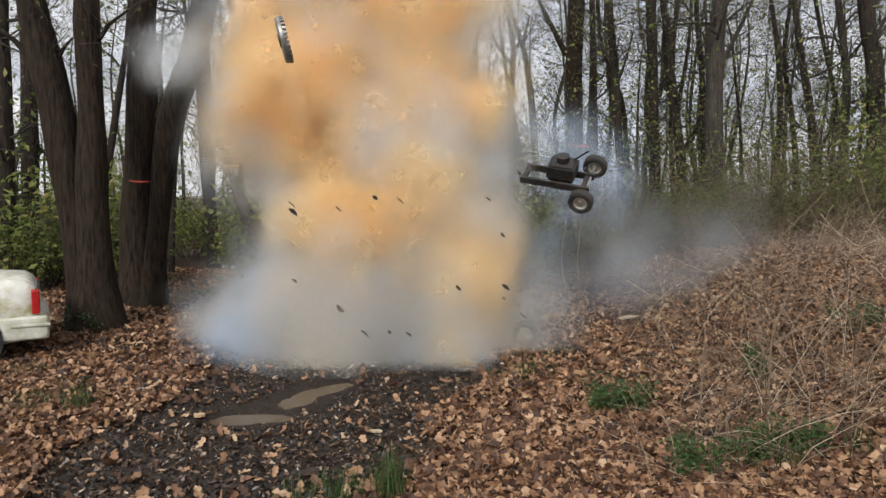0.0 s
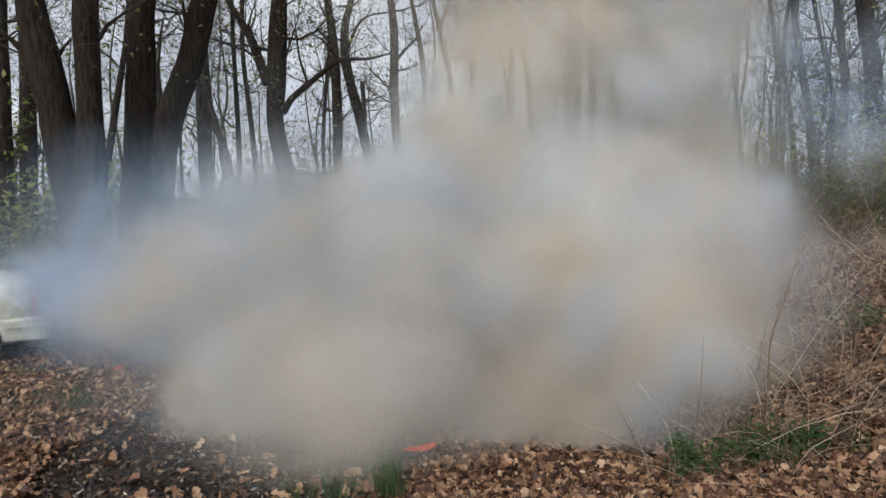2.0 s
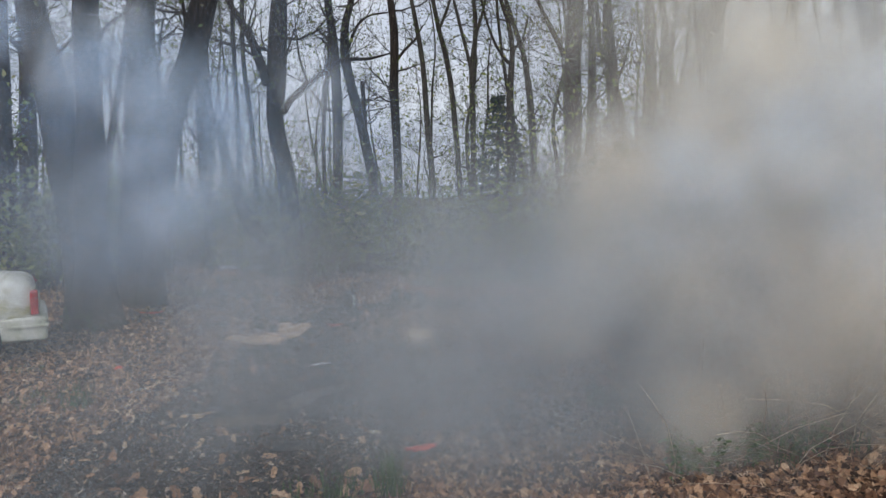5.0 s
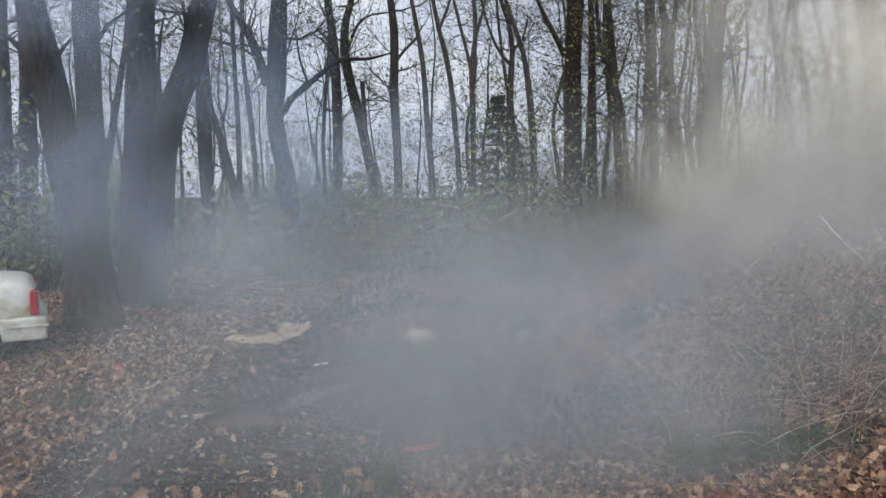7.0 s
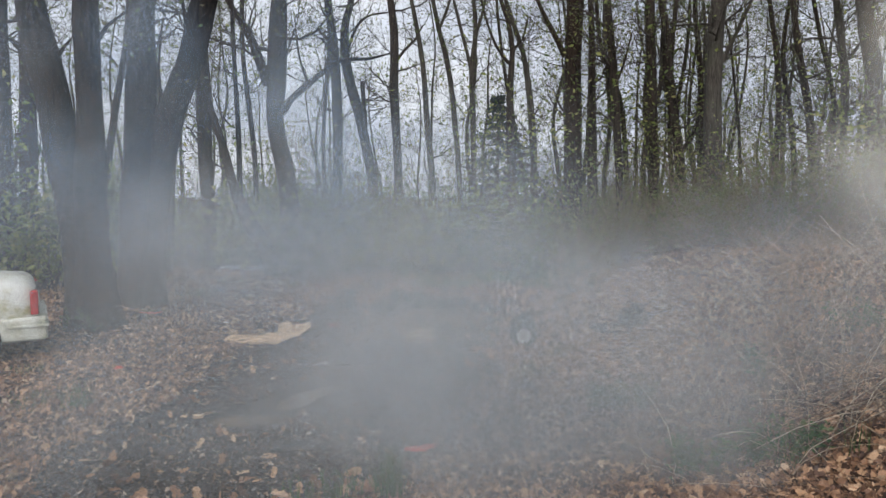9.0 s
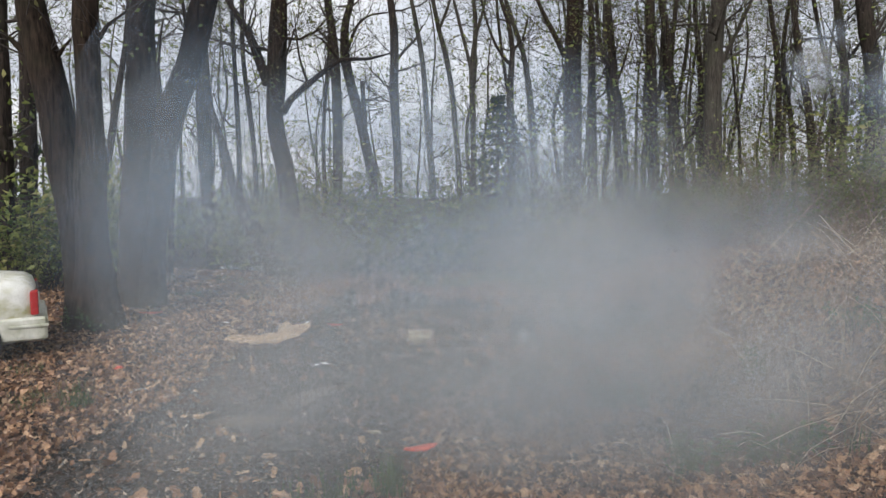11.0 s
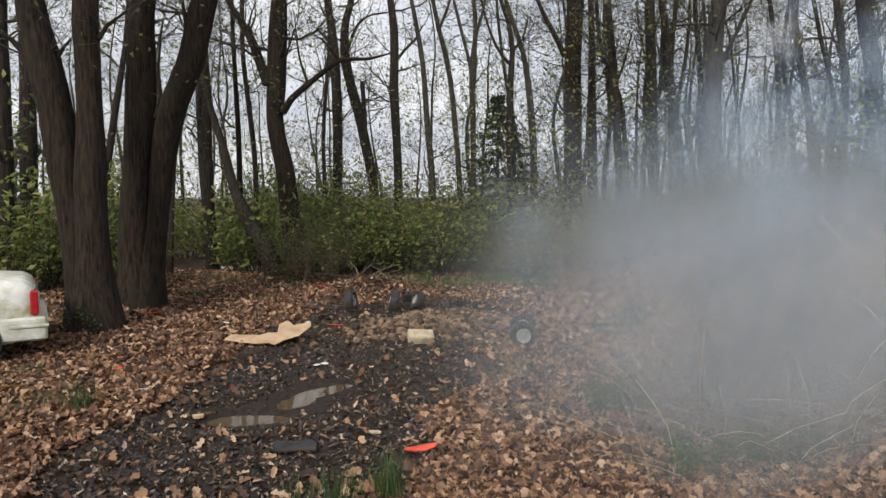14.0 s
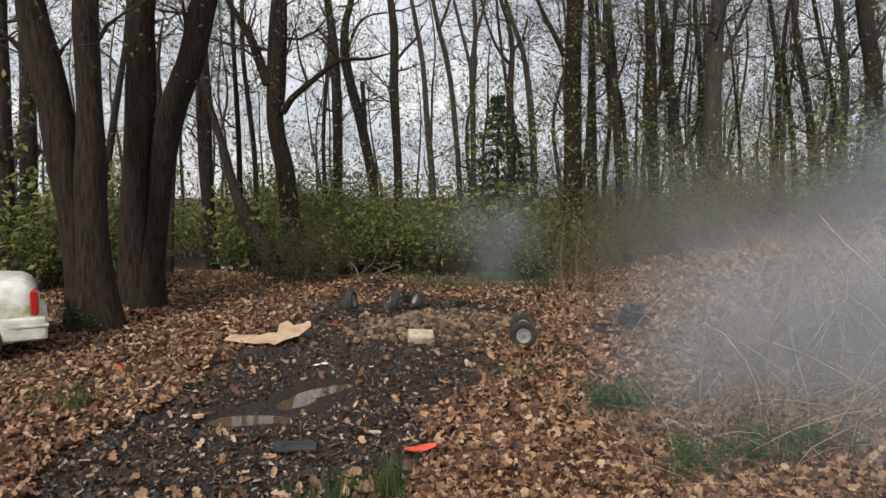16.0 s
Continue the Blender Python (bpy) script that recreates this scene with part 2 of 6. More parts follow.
def smooth_line(pts, step):
    """A smooth curve through (x, y, z, r) at about the given spacing."""
    out = []
    m = len(pts)
    for i in range(m - 1):
        p0, p1, p2, p3 = pts[max(i - 1, 0)], pts[i], pts[i + 1], pts[min(i + 2, m - 1)]
        k = max(1, int(math.dist(p1[:3], p2[:3]) / step))
        for j in range(k):
            t = j / k
            out.append(tuple(0.5 * (2 * b + (c - a) * t + (2 * a - 5 * b + 4 * c - d) * t * t + (3 * b - a - 3 * c + d) * t ** 3) for a, b, c, d in zip(p0, p1, p2, p3)))
    out.append(tuple(pts[-1]))
    return out


def branch(V, F, tips, p, d, length, r, level, rng, kids, up=0.25):
    """Grows a wandering branch with side branches."""
    seg = 5 if level == 1 else 4 if level == 2 else 3
    pts = [(*p, r)]
    q, d = Vector(p), Vector(d)
    for i in range(seg):
        d = (d + Vector((rng.gauss(0, 0.22), rng.gauss(0, 0.22), rng.gauss(up * 0.4, 0.2)))).normalized()
        q = q + d * (length / seg)
        pts.append((*q, r * (1 - (i + 1) / seg * 0.85)))
        if level < 3 and i > 0 or level == 1:
            for _ in range(kids[level - 1]):
                if rng.random() < 0.75:
                    side = d.cross(Vector((rng.gauss(0, 1), rng.gauss(0, 1), rng.gauss(0, 1)))).normalized()
                    branch(V, F, tips, tuple(q), tuple((d * 0.75 + side * rng.uniform(0.5, 1.0)).normalized()), length * rng.uniform(0.35, 0.6), pts[-1][3] * 0.6 + 0.0012, level + 1, rng, kids, up)
    tube(V, F, pts, 5 if r > 0.03 else 3, False)
    tips.append(tuple(q))
    if level > 1:
        tips.append(pts[len(pts) // 2][:3])


def leaf_quads(V, F, points, rng, per, size, spread):
    for p in points:
        for _ in range(per):
            c = Vector(p) + Vector((rng.gauss(0, spread), rng.gauss(0, spread), rng.gauss(0, spread)))
            a = Vector((rng.gauss(0, 1), rng.gauss(0, 1), rng.gauss(0, 0.7))).normalized()
            b = a.cross(Vector((rng.gauss(0, 1), rng.gauss(0, 1), rng.gauss(0, 1)))).normalized()
            s = size * rng.uniform(0.6, 1.3)
            n = a.cross(b) * s * 0.25
            k = len(V)
            V += [tuple(c - a * s), tuple(c + b * s * 0.5 + n), tuple(c + a * s), tuple(c - b * s * 0.5 + n)]
            F += [(k, k + 1, k + 2), (k, k + 2, k + 3)]


def ground_height(x, y):
    """The lie of the land: a level track, a bank of brush beside it, soft unevenness."""
    s = (x - (1.75 + 0.12 * (y - 5))) / 3.4
    s = min(max(s, 0), 1)
    bank = s * s * (3 - 2 * s) * 1.05
    bank *= 1 - 0.55 * min(max((y - 11) / 8, 0), 1)
    left = min(max((-3.4 - x) / 3, 0), 1)
    z = bank + 0.1 * left * left
    z += 0.05 * noise.noise(Vector((x * 0.55, y * 0.55, 3.1))) + 0.018 * noise.noise(Vector((x * 2.3, y * 2.3, 8.0)))
    for cx, cy, rx, ry, turn, depth in PUDDLES:
        dx, dy = x - cx, y - cy
        u = (dx * math.cos(turn) + dy * math.sin(turn)) / rx
        v = (-dx * math.sin(turn) + dy * math.cos(turn)) / ry
        z -= depth * math.exp(-(u * u + v * v) * 1.2)
    # the scorched hump left by the blast
    z += 0.19 * math.exp(-(((x - 0.05) / 0.85) ** 2 + ((y - 9.95) / 0.7) ** 2))
    # an old heap of leaves and sticks behind the wreck
    z += 0.3 * math.exp(-(((x + 1.45) / 0.9) ** 2 + ((y - 13.5) / 0.6) ** 2))
    return z


PUDDLES = [(-1.7, 5.82, 0.5, 0.2, 0.1, 0.085), (-1.4, 6.28, 0.2, 0.13, 0.9, 0.06), (-1.2, 6.72, 0.4, 0.15, 0.75, 0.07)]


def muddiness(x, y):
    """1 on the dark wheel track, 0 on the leaf floor."""
    c = -0.8 + 0.17 * (y - 9.0) if y < 9 else -0.8 + 0.1 * (y - 9)
    w = 1.2 + 0.06 * (y - 4.3)
    d = abs(x - c) / w
    hump = math.exp(-(((x + 0.35) / 0.9) ** 2 + ((y - 9.9) / 0.7) ** 2))
    return (1 - 0.9 * hump) * min(max(1.6 - d * 1.25, 0), 1) * (1 if y < 11.5 else max(0, 1 - (y - 11.5) / 1.5))


def make_ground():
    xs = sorted(set([round(v, 3) for v in itertools.chain(np.arange(-9, 9.01, 0.11), np.arange(-40, -9, 1.6), np.arange(9.5, 41, 1.6), (-1500, -500, -180, -80, 80, 180, 500, 1500))]))
    ys = sorted(set([round(v, 3) for v in itertools.chain(np.arange(2.5, 14.01, 0.11), np.arange(14.3, 24, 0.4), np.arange(-12, 2.5, 0.8), np.arange(24.5, 60, 2.5), (-900, -300, -80, -30, 90, 180, 400, 900, 1800))]))
    V = [(x, y, ground_height(x, y) if abs(x) < 60 and -20 < y < 80 else ground_height(max(min(x, 60), -60), max(min(y, 80), -20))) for y in ys for x in xs]
    n = len(xs)
    F = [(j * n + i, j * n + i + 1, (j + 1) * n + i + 1, (j + 1) * n + i) for j in range(len(ys) - 1) for i in range(n - 1)]
    g = mesh("ground", V, F, EARTH)
    tagged(g, "woodland floor of brown earth with a dark muddy track", "ground", kind="structure")
    att = g.data.color_attributes.new("mud", "FLOAT_COLOR", "POINT")
    vals = np.ones((len(V), 4), dtype=np.float32)
    vals[:, :3] = np.array([muddiness(v[0], v[1]) for v in V], dtype=np.float32)[:, None]
    att.data.foreach_set("color", vals.ravel())
    return g


ground = make_ground()


def make_puddle(cx, cy, rx, ry, turn):
    V, F = [(0, 0, 0)], []
    for k in range(40):
        a = 2 * math.pi * k / 40
        w = 1.25 * (1 + 0.22 * noise.noise(Vector((cx + 2 * math.cos(a), cy + 2 * math.sin(a), 0.5))))
        u, v = rx * w * math.cos(a), ry * w * math.sin(a)
        V.append((u * math.cos(turn) - v * math.sin(turn), u * math.sin(turn) + v * math.cos(turn), 0))
    F = [(0, k + 1, (k + 1) % 40 + 1) for k in range(40)]
    ob = mesh("puddle", V, F, WATER)
    level = ground_height(cx, cy) + 0.042
    ob.matrix_basis = pose(cx, cy, level)
    return tagged(ob, "shallow brown puddle lying in the muddy track", "puddle", "puddles", "structure")


for cx, cy, rx, ry, turn, depth in PUDDLES:
    make_puddle(cx, cy, rx, ry, turn)


# ---- trees ----
def tree(name, label, stems, material, seed, limbs=(), boughs=26, reach=1.8, rise=4.0, low=2.2, kids=(2, 2), buds=1, bud_size=0.045, sides=12, group="woodland trees", flare=True):
    """A bare spring tree: given stems and limbs, and grown boughs with twigs and young leaves."""
    rng = random.Random(seed)
    x0, y0 = stems[0][0][0], stems[0][0][1]
    z0 = ground_height(x0, y0)
    root = thing(name, pose(x0, y0, z0), label, "tree", group)
    off = lambda pts: [(p[0] - x0, p[1] - y0, p[2] - z0, p[3]) for p in pts]
    V, F, BV, BF, tips = [], [], [], [], []
    for s, stem in enumerate(stems):
        pts = off(stem)
        pts[0] = (pts[0][0], pts[0][1], min(pts[0][2], 0) - 0.15, pts[0][3] * (1.25 if flare else 1))
        a, b = Vector(pts[-2][:3]), Vector(pts[-1][:3])
        d = ((b - a).normalized() + Vector((0, 0, 0.6))).normalized()
        r = pts[-1][3]
        for i in range(1, 4):
            d = (d + Vector((rng.gauss(0, 0.12), rng.gauss(0, 0.12), 0.15))).normalized()
            b = b + d * rise / 3
            pts.append((*b, r * (1 - 0.28 * i)))
        line = smooth_line(pts, 0.22 if sides > 8 else 0.5)
        tube(V, F, line, sides, True, 0.1 if sides > 8 else 0.0)
        for i in range(int(boughs * 1.35) // len(stems)):
            p = rng.choice(line)
            if p[2] < low or rng.random() > 0.35 + p[2] / (line[-1][2] + 0.1):
                continue
            a = rng.uniform(0, 2 * math.pi)
            dd = Vector((math.cos(a), math.sin(a), rng.uniform(0.1, 0.9))).normalized()
            branch(BV, BF, tips, p[:3], dd, reach * rng.uniform(0.5, 1.2), min(p[3] * 0.4, 0.05) * rng.uniform(0.4, 1), 1, rng, kids)
    for limb in limbs:
        pts = off(limb)
        line = smooth_line(pts, 0.25)
        tube(V, F, line, max(6, sides // 2), True)
        for i in range(10):
            p = rng.choice(line[len(line) // 4:])
            a = rng.uniform(0, 2 * math.pi)
            branch(BV, BF, tips, p[:3], Vector((math.cos(a), 0.5 * math.sin(a), rng.uniform(-0.2, 0.9))).normalized(), reach * rng.uniform(0.3, 0.8), p[3] * 0.35, 2, rng, kids)
    mesh("trunk", V, F, material, root)
    if BV:
        mesh("crown", BV, BF, TWIG if material is not BARK_GREY else BARK_GREY, root)
    if buds and tips:
        LV, LF = [], []
        leaf_quads(LV, LF, tips[::2], rng, buds, bud_size, 0.12)
        mesh("foliage", LV, LF, BUDS, root, "sparse young spring leaves", smooth=False)
    return root


BIG = "thick dark-barked old tree with bare spring branches"
SLIM = "slim bare woodland tree with budding twigs"
tree("oak_tree", "two-stemmed dark oak beside the parked car", [[(-4.926, 9.6, -0.01, 0.378), (-4.943, 9.6, 0.38, 0.326), (-4.948, 9.6, 0.864, 0.247), (-4.94, 9.6, 1.503, 0.215), (-4.933, 9.6, 2.294, 0.207), (-4.918, 9.6, 3.075, 0.167), (-4.911, 9.6, 3.847, 0.163), (-4.905, 9.6, 4.609, 0.163)], [(-5.074, 9.7, -0.005, 0.321), (-5.15, 9.7, 0.527, 0.241), (-5.256, 9.7, 1.499, 0.201), (-5.364, 9.7, 2.378, 0.221), (-5.446, 9.7, 3.087, 0.225), (-5.594, 9.7, 3.867, 0.225), (-5.732, 9.7, 4.637, 0.185)]], BARK_RED, 1, limbs=[[(-5.851, 9.8, 3.887, 0.057), (-6.079, 9.8, 4.121, 0.037), (-6.387, 9.8, 4.316, 0.02)], [(-5.398, 9.7, 3.828, 0.032), (-5.297, 9.7, 3.983, 0.024), (-5.19, 9.7, 4.099, 0.012)], [(-4.754, 9.6, 4.076, 0.036), (-4.623, 9.6, 4.267, 0.028), (-4.344, 9.6, 4.457, 0.016)]], boughs=22, low=3.3, sides=20)
tree("oak_tree", "forked dark oak with one leaning stem", [[(-5.244, 11.7, -0.032, 0.412), (-5.248, 11.7, 0.441, 0.359), (-5.254, 11.7, 1.417, 0.291), (-5.164, 11.7, 2.38, 0.271), (-5.123, 11.7, 3.332, 0.252), (-5.082, 11.7, 4.272, 0.223), (-5.004, 11.7, 5.201, 0.194)], [(-5.064, 11.6, -0.015, 0.288), (-4.965, 11.6, 0.648, 0.221), (-4.863, 11.6, 1.421, 0.173), (-4.747, 11.6, 2.376, 0.192), (-4.566, 11.6, 3.32, 0.221), (-4.189, 11.6, 4.252, 0.211), (-3.948, 11.6, 5.173, 0.202), (-3.728, 11.6, 5.72, 0.144)]], BARK_RED, 2, limbs=[[(-4.835, 11.6, 3.226, 0.038), (-4.728, 11.6, 3.601, 0.029), (-4.761, 11.6, 4.067, 0.024), (-4.663, 11.6, 4.806, 0.014)], [(-4.245, 11.6, 4.622, 0.043), (-4.3, 11.6, 4.99, 0.034), (-4.346, 11.6, 5.356, 0.019)]], boughs=24, low=3.5, sides=20)
tree("oak_tree", "crooked dark oak with a low spreading limb", [[(-3.512, 16.4, -0.035, 0.326), (-3.558, 16.4, 0.541, 0.272), (-3.639, 16.4, 1.358, 0.245), (-3.781, 16.4, 2.573, 0.217), (-3.991, 16.4, 3.642, 0.197), (-3.947, 16.4, 4.568, 0.217), (-3.904, 16.4, 5.487, 0.217), (-3.845, 16.4, 6.527, 0.19)]], BARK_RED, 3, limbs=[[(-4.123, 16.3, 4.552, 0.122), (-4.323, 16.3, 5.14, 0.115), (-4.55, 16.3, 5.725, 0.095), (-4.868, 16.3, 6.241, 0.068), (-5.123, 16.3, 6.627, 0.047)], [(-3.788, 16.3, 3.895, 0.095), (-3.583, 16.3, 4.211, 0.081), (-3.178, 16.3, 4.552, 0.074), (-2.775, 16.3, 4.879, 0.061), (-2.374, 16.3, 5.127, 0.054), (-1.777, 16.3, 5.14, 0.034), (-1.219, 16.3, 5.283, 0.02)], [(-3.692, 16.3, 5.621, 0.041), (-3.361, 16.3, 5.595, 0.034), (-2.962, 16.3, 5.789, 0.027), (-2.693, 16.3, 6.112, 0.02)], [(-3.178, 16.3, 4.578, 0.034), (-3.343, 16.3, 5.075, 0.027), (-3.427, 16.3, 5.595, 0.02), (-3.459, 16.3, 6.112, 0.014)], [(-2.44, 16.3, 5.127, 0.041), (-2.832, 16.3, 5.595, 0.027), (-3.029, 16.3, 5.699, 0.014)]], boughs=26, low=4, sides=16)
tree("leaning_tree", "thin dark tree leaning away from the oak", [[(-3.941, 16.2, 0.043, 0.228), (-4.225, 16.2, 0.692, 0.215), (-4.614, 16.2, 1.365, 0.188), (-4.933, 16.2, 2.1, 0.121), (-5.14, 16.2, 2.962, 0.094), (-5.361, 16.2, 3.686, 0.081), (-5.505, 16.2, 4.275, 0.067), (-5.705, 16.2, 5.701, 0.06), (-5.749, 16.2, 6.471, 0.054)]], BARK, 4, boughs=22, low=2.4, sides=10, rise=2)
tree("slim_tree", SLIM, [[(-5.942, 17.5, 0.157, 0.145), (-5.974, 17.5, 1.177, 0.145), (-6.052, 17.5, 2.618, 0.174), (-6.058, 17.5, 4.042, 0.188), (-6.071, 17.5, 5.169, 0.181), (-6.127, 17.5, 6.284, 0.174), (-6.112, 17.5, 6.838, 0.174)]], BARK, 5, boughs=26, sides=12)
tree("slim_tree", SLIM, [[(-5.659, 19, 0.8, 0.079), (-5.632, 19, 2.68, 0.079), (-5.66, 19, 4.226, 0.071), (-5.718, 19, 5.753, 0.063), (-5.745, 19, 7.261, 0.055)]], BARK, 6, boughs=20, sides=8)
tree("slim_tree", SLIM, [[(-5.186, 19, 0.8, 0.071), (-5.194, 19, 2.68, 0.071), (-5.318, 19, 4.226, 0.071), (-5.471, 19, 5.753, 0.063), (-5.468, 19, 7.261, 0.063)]], BARK, 7, boughs=20, sides=8)
tree("broken_tree", "double-stemmed tree with a snapped side stem", [[(-3.39, 22, 0.991, 0.173), (-3.38, 22, 1.9, 0.164), (-3.367, 22, 4.593, 0.155), (-3.422, 22, 6.009, 0.164), (-3.499, 22, 7.062, 0.146), (-3.628, 22, 8.107, 0.118)], [(-2.206, 22.2, 1.167, 0.175), (-2.236, 22.2, 2.083, 0.165), (-2.445, 22.2, 3.356, 0.165), (-2.725, 22.2, 4.617, 0.156), (-3.005, 22.2, 5.69, 0.156), (-3.14, 22.2, 6.579, 0.147), (-3.094, 22.2, 7.461, 0.12), (-2.907, 22.2, 8.164, 0.101)]], BARK, 8, limbs=[[(-2.457, 22, 3.611, 0.064), (-2.503, 22, 4.593, 0.073), (-2.566, 22, 5.568, 0.073)], [(-3.077, 22, 6.449, 0.064), (-2.567, 22, 7.498, 0.036), (-1.674, 22, 7.725, 0.027)], [(-3.467, 22, 6.712, 0.073), (-3.785, 22, 7.027, 0.046), (-3.996, 22, 7.237, 0.027)]], boughs=34, low=4, sides=12)
tree("slim_tree", SLIM, [[(-3.584, 21, 1.032, 0.061), (-3.621, 21, 2.246, 0.061), (-3.655, 21, 3.619, 0.061), (-3.527, 21, 5.486, 0.052), (-3.425, 21, 6.827, 0.043)]], BARK, 9, boughs=10, sides=8, rise=2)
tree("slim_tree", SLIM, [[(-1.422, 22, 0.991, 0.146), (-1.434, 22, 2.262, 0.137), (-1.481, 22, 3.701, 0.137), (-1.562, 22, 5.303, 0.146), (-1.539, 22, 6.361, 0.137), (-1.552, 22, 7.237, 0.128), (-1.654, 22, 8.107, 0.109)]], BARK, 10, limbs=[[(-1.504, 22, 6.185, 0.055), (-1.234, 22, 6.536, 0.046), (-0.875, 22, 6.887, 0.036), (-0.642, 22, 7.324, 0.027)]], boughs=26, sides=12, low=4)
tree("slim_tree", SLIM, [[(-0.256, 22, 0.26, 0.091), (-0.327, 22, 2.262, 0.1), (-0.434, 22, 3.522, 0.1), (-0.54, 22, 4.771, 0.091), (-0.627, 22, 6.009, 0.082), (-0.821, 22, 7.237, 0.073), (-0.996, 22, 8.107, 0.064)]], BARK_GREY, 11, boughs=24, sides=8)
tree("slim_tree", SLIM, [[(0.648, 23, 0.95, 0.086), (0.53, 23, 2.844, 0.086), (0.415, 23, 4.156, 0.095), (0.263, 23, 5.642, 0.086), (0.056, 23, 6.747, 0.086), (-0.149, 23, 7.479, 0.076), (-0.335, 23, 8.389, 0.067)]], BARK_GREY, 12, limbs=[[(-0.112, 23, 7.479, 0.048), (0.112, 23, 8.026, 0.048), (0.297, 23, 8.571, 0.038)]], boughs=22, sides=8)
tree("slim_tree", SLIM, [[(1.067, 23, 0.95, 0.095), (1.023, 23, 2.844, 0.095), (0.998, 23, 4.715, 0.095), (0.955, 23, 6.196, 0.095), (1.082, 23, 7.297, 0.076), (1.004, 23, 8.389, 0.067)]], BARK_GREY, 13, limbs=[[(0.937, 23, 6.104, 0.067), (0.785, 23, 6.747, 0.057), (0.634, 23, 7.297, 0.057), (0.353, 23, 8.389, 0.048)], [(1.082, 23, 7.297, 0.057), (1.322, 23, 8.026, 0.048), (1.449, 23, 8.752, 0.038)]], boughs=22, sides=8)
tree("slim_tree", SLIM, [[(2.16, 21, 0.684, 0.139), (2.098, 21, 2.073, 0.13), (2.051, 21, 3.619, 0.122), (2.039, 21, 5.317, 0.104), (2.1, 21, 6.326, 0.078), (1.974, 21, 7.161, 0.07), (1.714, 21, 7.908, 0.061)]], BARK, 14, limbs=[[(2.034, 21, 5.906, 0.052), (1.638, 21, 6.409, 0.043), (1.327, 21, 7.161, 0.035), (1.12, 21, 7.908, 0.026)], [(2.1, 21, 6.326, 0.043), (2.404, 21, 6.66, 0.035), (2.568, 21, 7.327, 0.026)]], boughs=26, sides=8)
tree("slim_tree", SLIM, [[(2.889, 21.5, 0.655, 0.116), (2.856, 21.5, 2.254, 0.116), (2.804, 21.5, 3.835, 0.116), (2.649, 21.5, 5.398, 0.098), (2.464, 21.5, 6.431, 0.08), (2.16, 21.5, 7.286, 0.071), (1.929, 21.5, 7.966, 0.062)]], BARK_GREY, 15, boughs=22, sides=8)
tree("tall_tree", BIG, [[(4.216, 22, 0.626, 0.31), (4.179, 22, 1.9, 0.301), (4.141, 22, 4.593, 0.282), (4.116, 22, 6.361, 0.264), (4.162, 22, 8.107, 0.255)]], BARK_RED, 16, limbs=[[(3.865, 22, 6.361, 0.109), (3.645, 22, 6.799, 0.091), (3.316, 22, 7.411, 0.073), (2.916, 22, 8.194, 0.055)]], boughs=30, sides=14, low=4)
tree("slim_tree", SLIM, [[(5.059, 23, 0.377, 0.171), (5, 23, 2.844, 0.171), (4.954, 23, 5.642, 0.124), (4.853, 23, 8.389, 0.095)]], BARK, 17, boughs=24, sides=8)
tree("slim_tree", SLIM, [[(5.381, 20.5, 0.372, 0.127), (5.293, 20.5, 2.237, 0.119), (5.134, 20.5, 4.409, 0.127), (5.005, 20.5, 5.893, 0.127), (4.884, 20.5, 7.035, 0.11), (4.839, 20.5, 7.684, 0.102)]], BARK, 18, limbs=[[(5.118, 20.5, 5.236, 0.051), (5.356, 20.5, 5.893, 0.034), (5.555, 20.5, 6.71, 0.025)]], boughs=26, sides=10)
tree("slim_tree", SLIM, [[(6.539, 24, 0.111, 0.089), (6.403, 24, 2.885, 0.089), (6.16, 24, 5.225, 0.089), (5.482, 24, 6.958, 0.07), (5.258, 24, 8.671, 0.07)]], BARK, 19, boughs=20, sides=8)
tree("slim_tree", SLIM, [[(6.524, 21, 0.335, 0.157), (6.467, 21, 2.762, 0.157), (6.376, 21, 4.471, 0.148), (6.286, 21, 6.158, 0.157), (6.213, 21, 7.825, 0.148)]], BARK, 20, boughs=28, sides=10)
tree("slim_tree", SLIM, [[(6.593, 22, 0.443, 0.091), (6.413, 22, 2.803, 0.091), (6.598, 22, 4.237, 0.091), (6.928, 22, 5.48, 0.082), (6.934, 22, 6.712, 0.073)]], BARK_GREY, 21, boughs=16, sides=8)
tree("forked_tree", "slim dark tree that forks into two stems", [[(7.431, 21, 0.335, 0.174), (7.263, 21, 2.762, 0.157), (7.012, 21, 4.471, 0.157), (6.806, 21, 5.822, 0.157), (6.747, 21, 6.827, 0.122), (6.553, 21, 7.825, 0.096)]], BARK, 22, limbs=[[(6.794, 21, 6.326, 0.087), (6.948, 21, 6.994, 0.078), (7.011, 21, 7.825, 0.07)], [(7.103, 21, 2.934, 0.078), (7.598, 21, 3.79, 0.078), (7.837, 21, 4.471, 0.052)]], boughs=26, sides=10)
tree("slim_tree", SLIM, [[(8.442, 22, 0.26, 0.1), (8.333, 22, 2.803, 0.1), (8.246, 22, 4.593, 0.109), (8.124, 22, 6.361, 0.091), (7.932, 22, 8.107, 0.082)]], BARK, 23, boughs=22, sides=8)
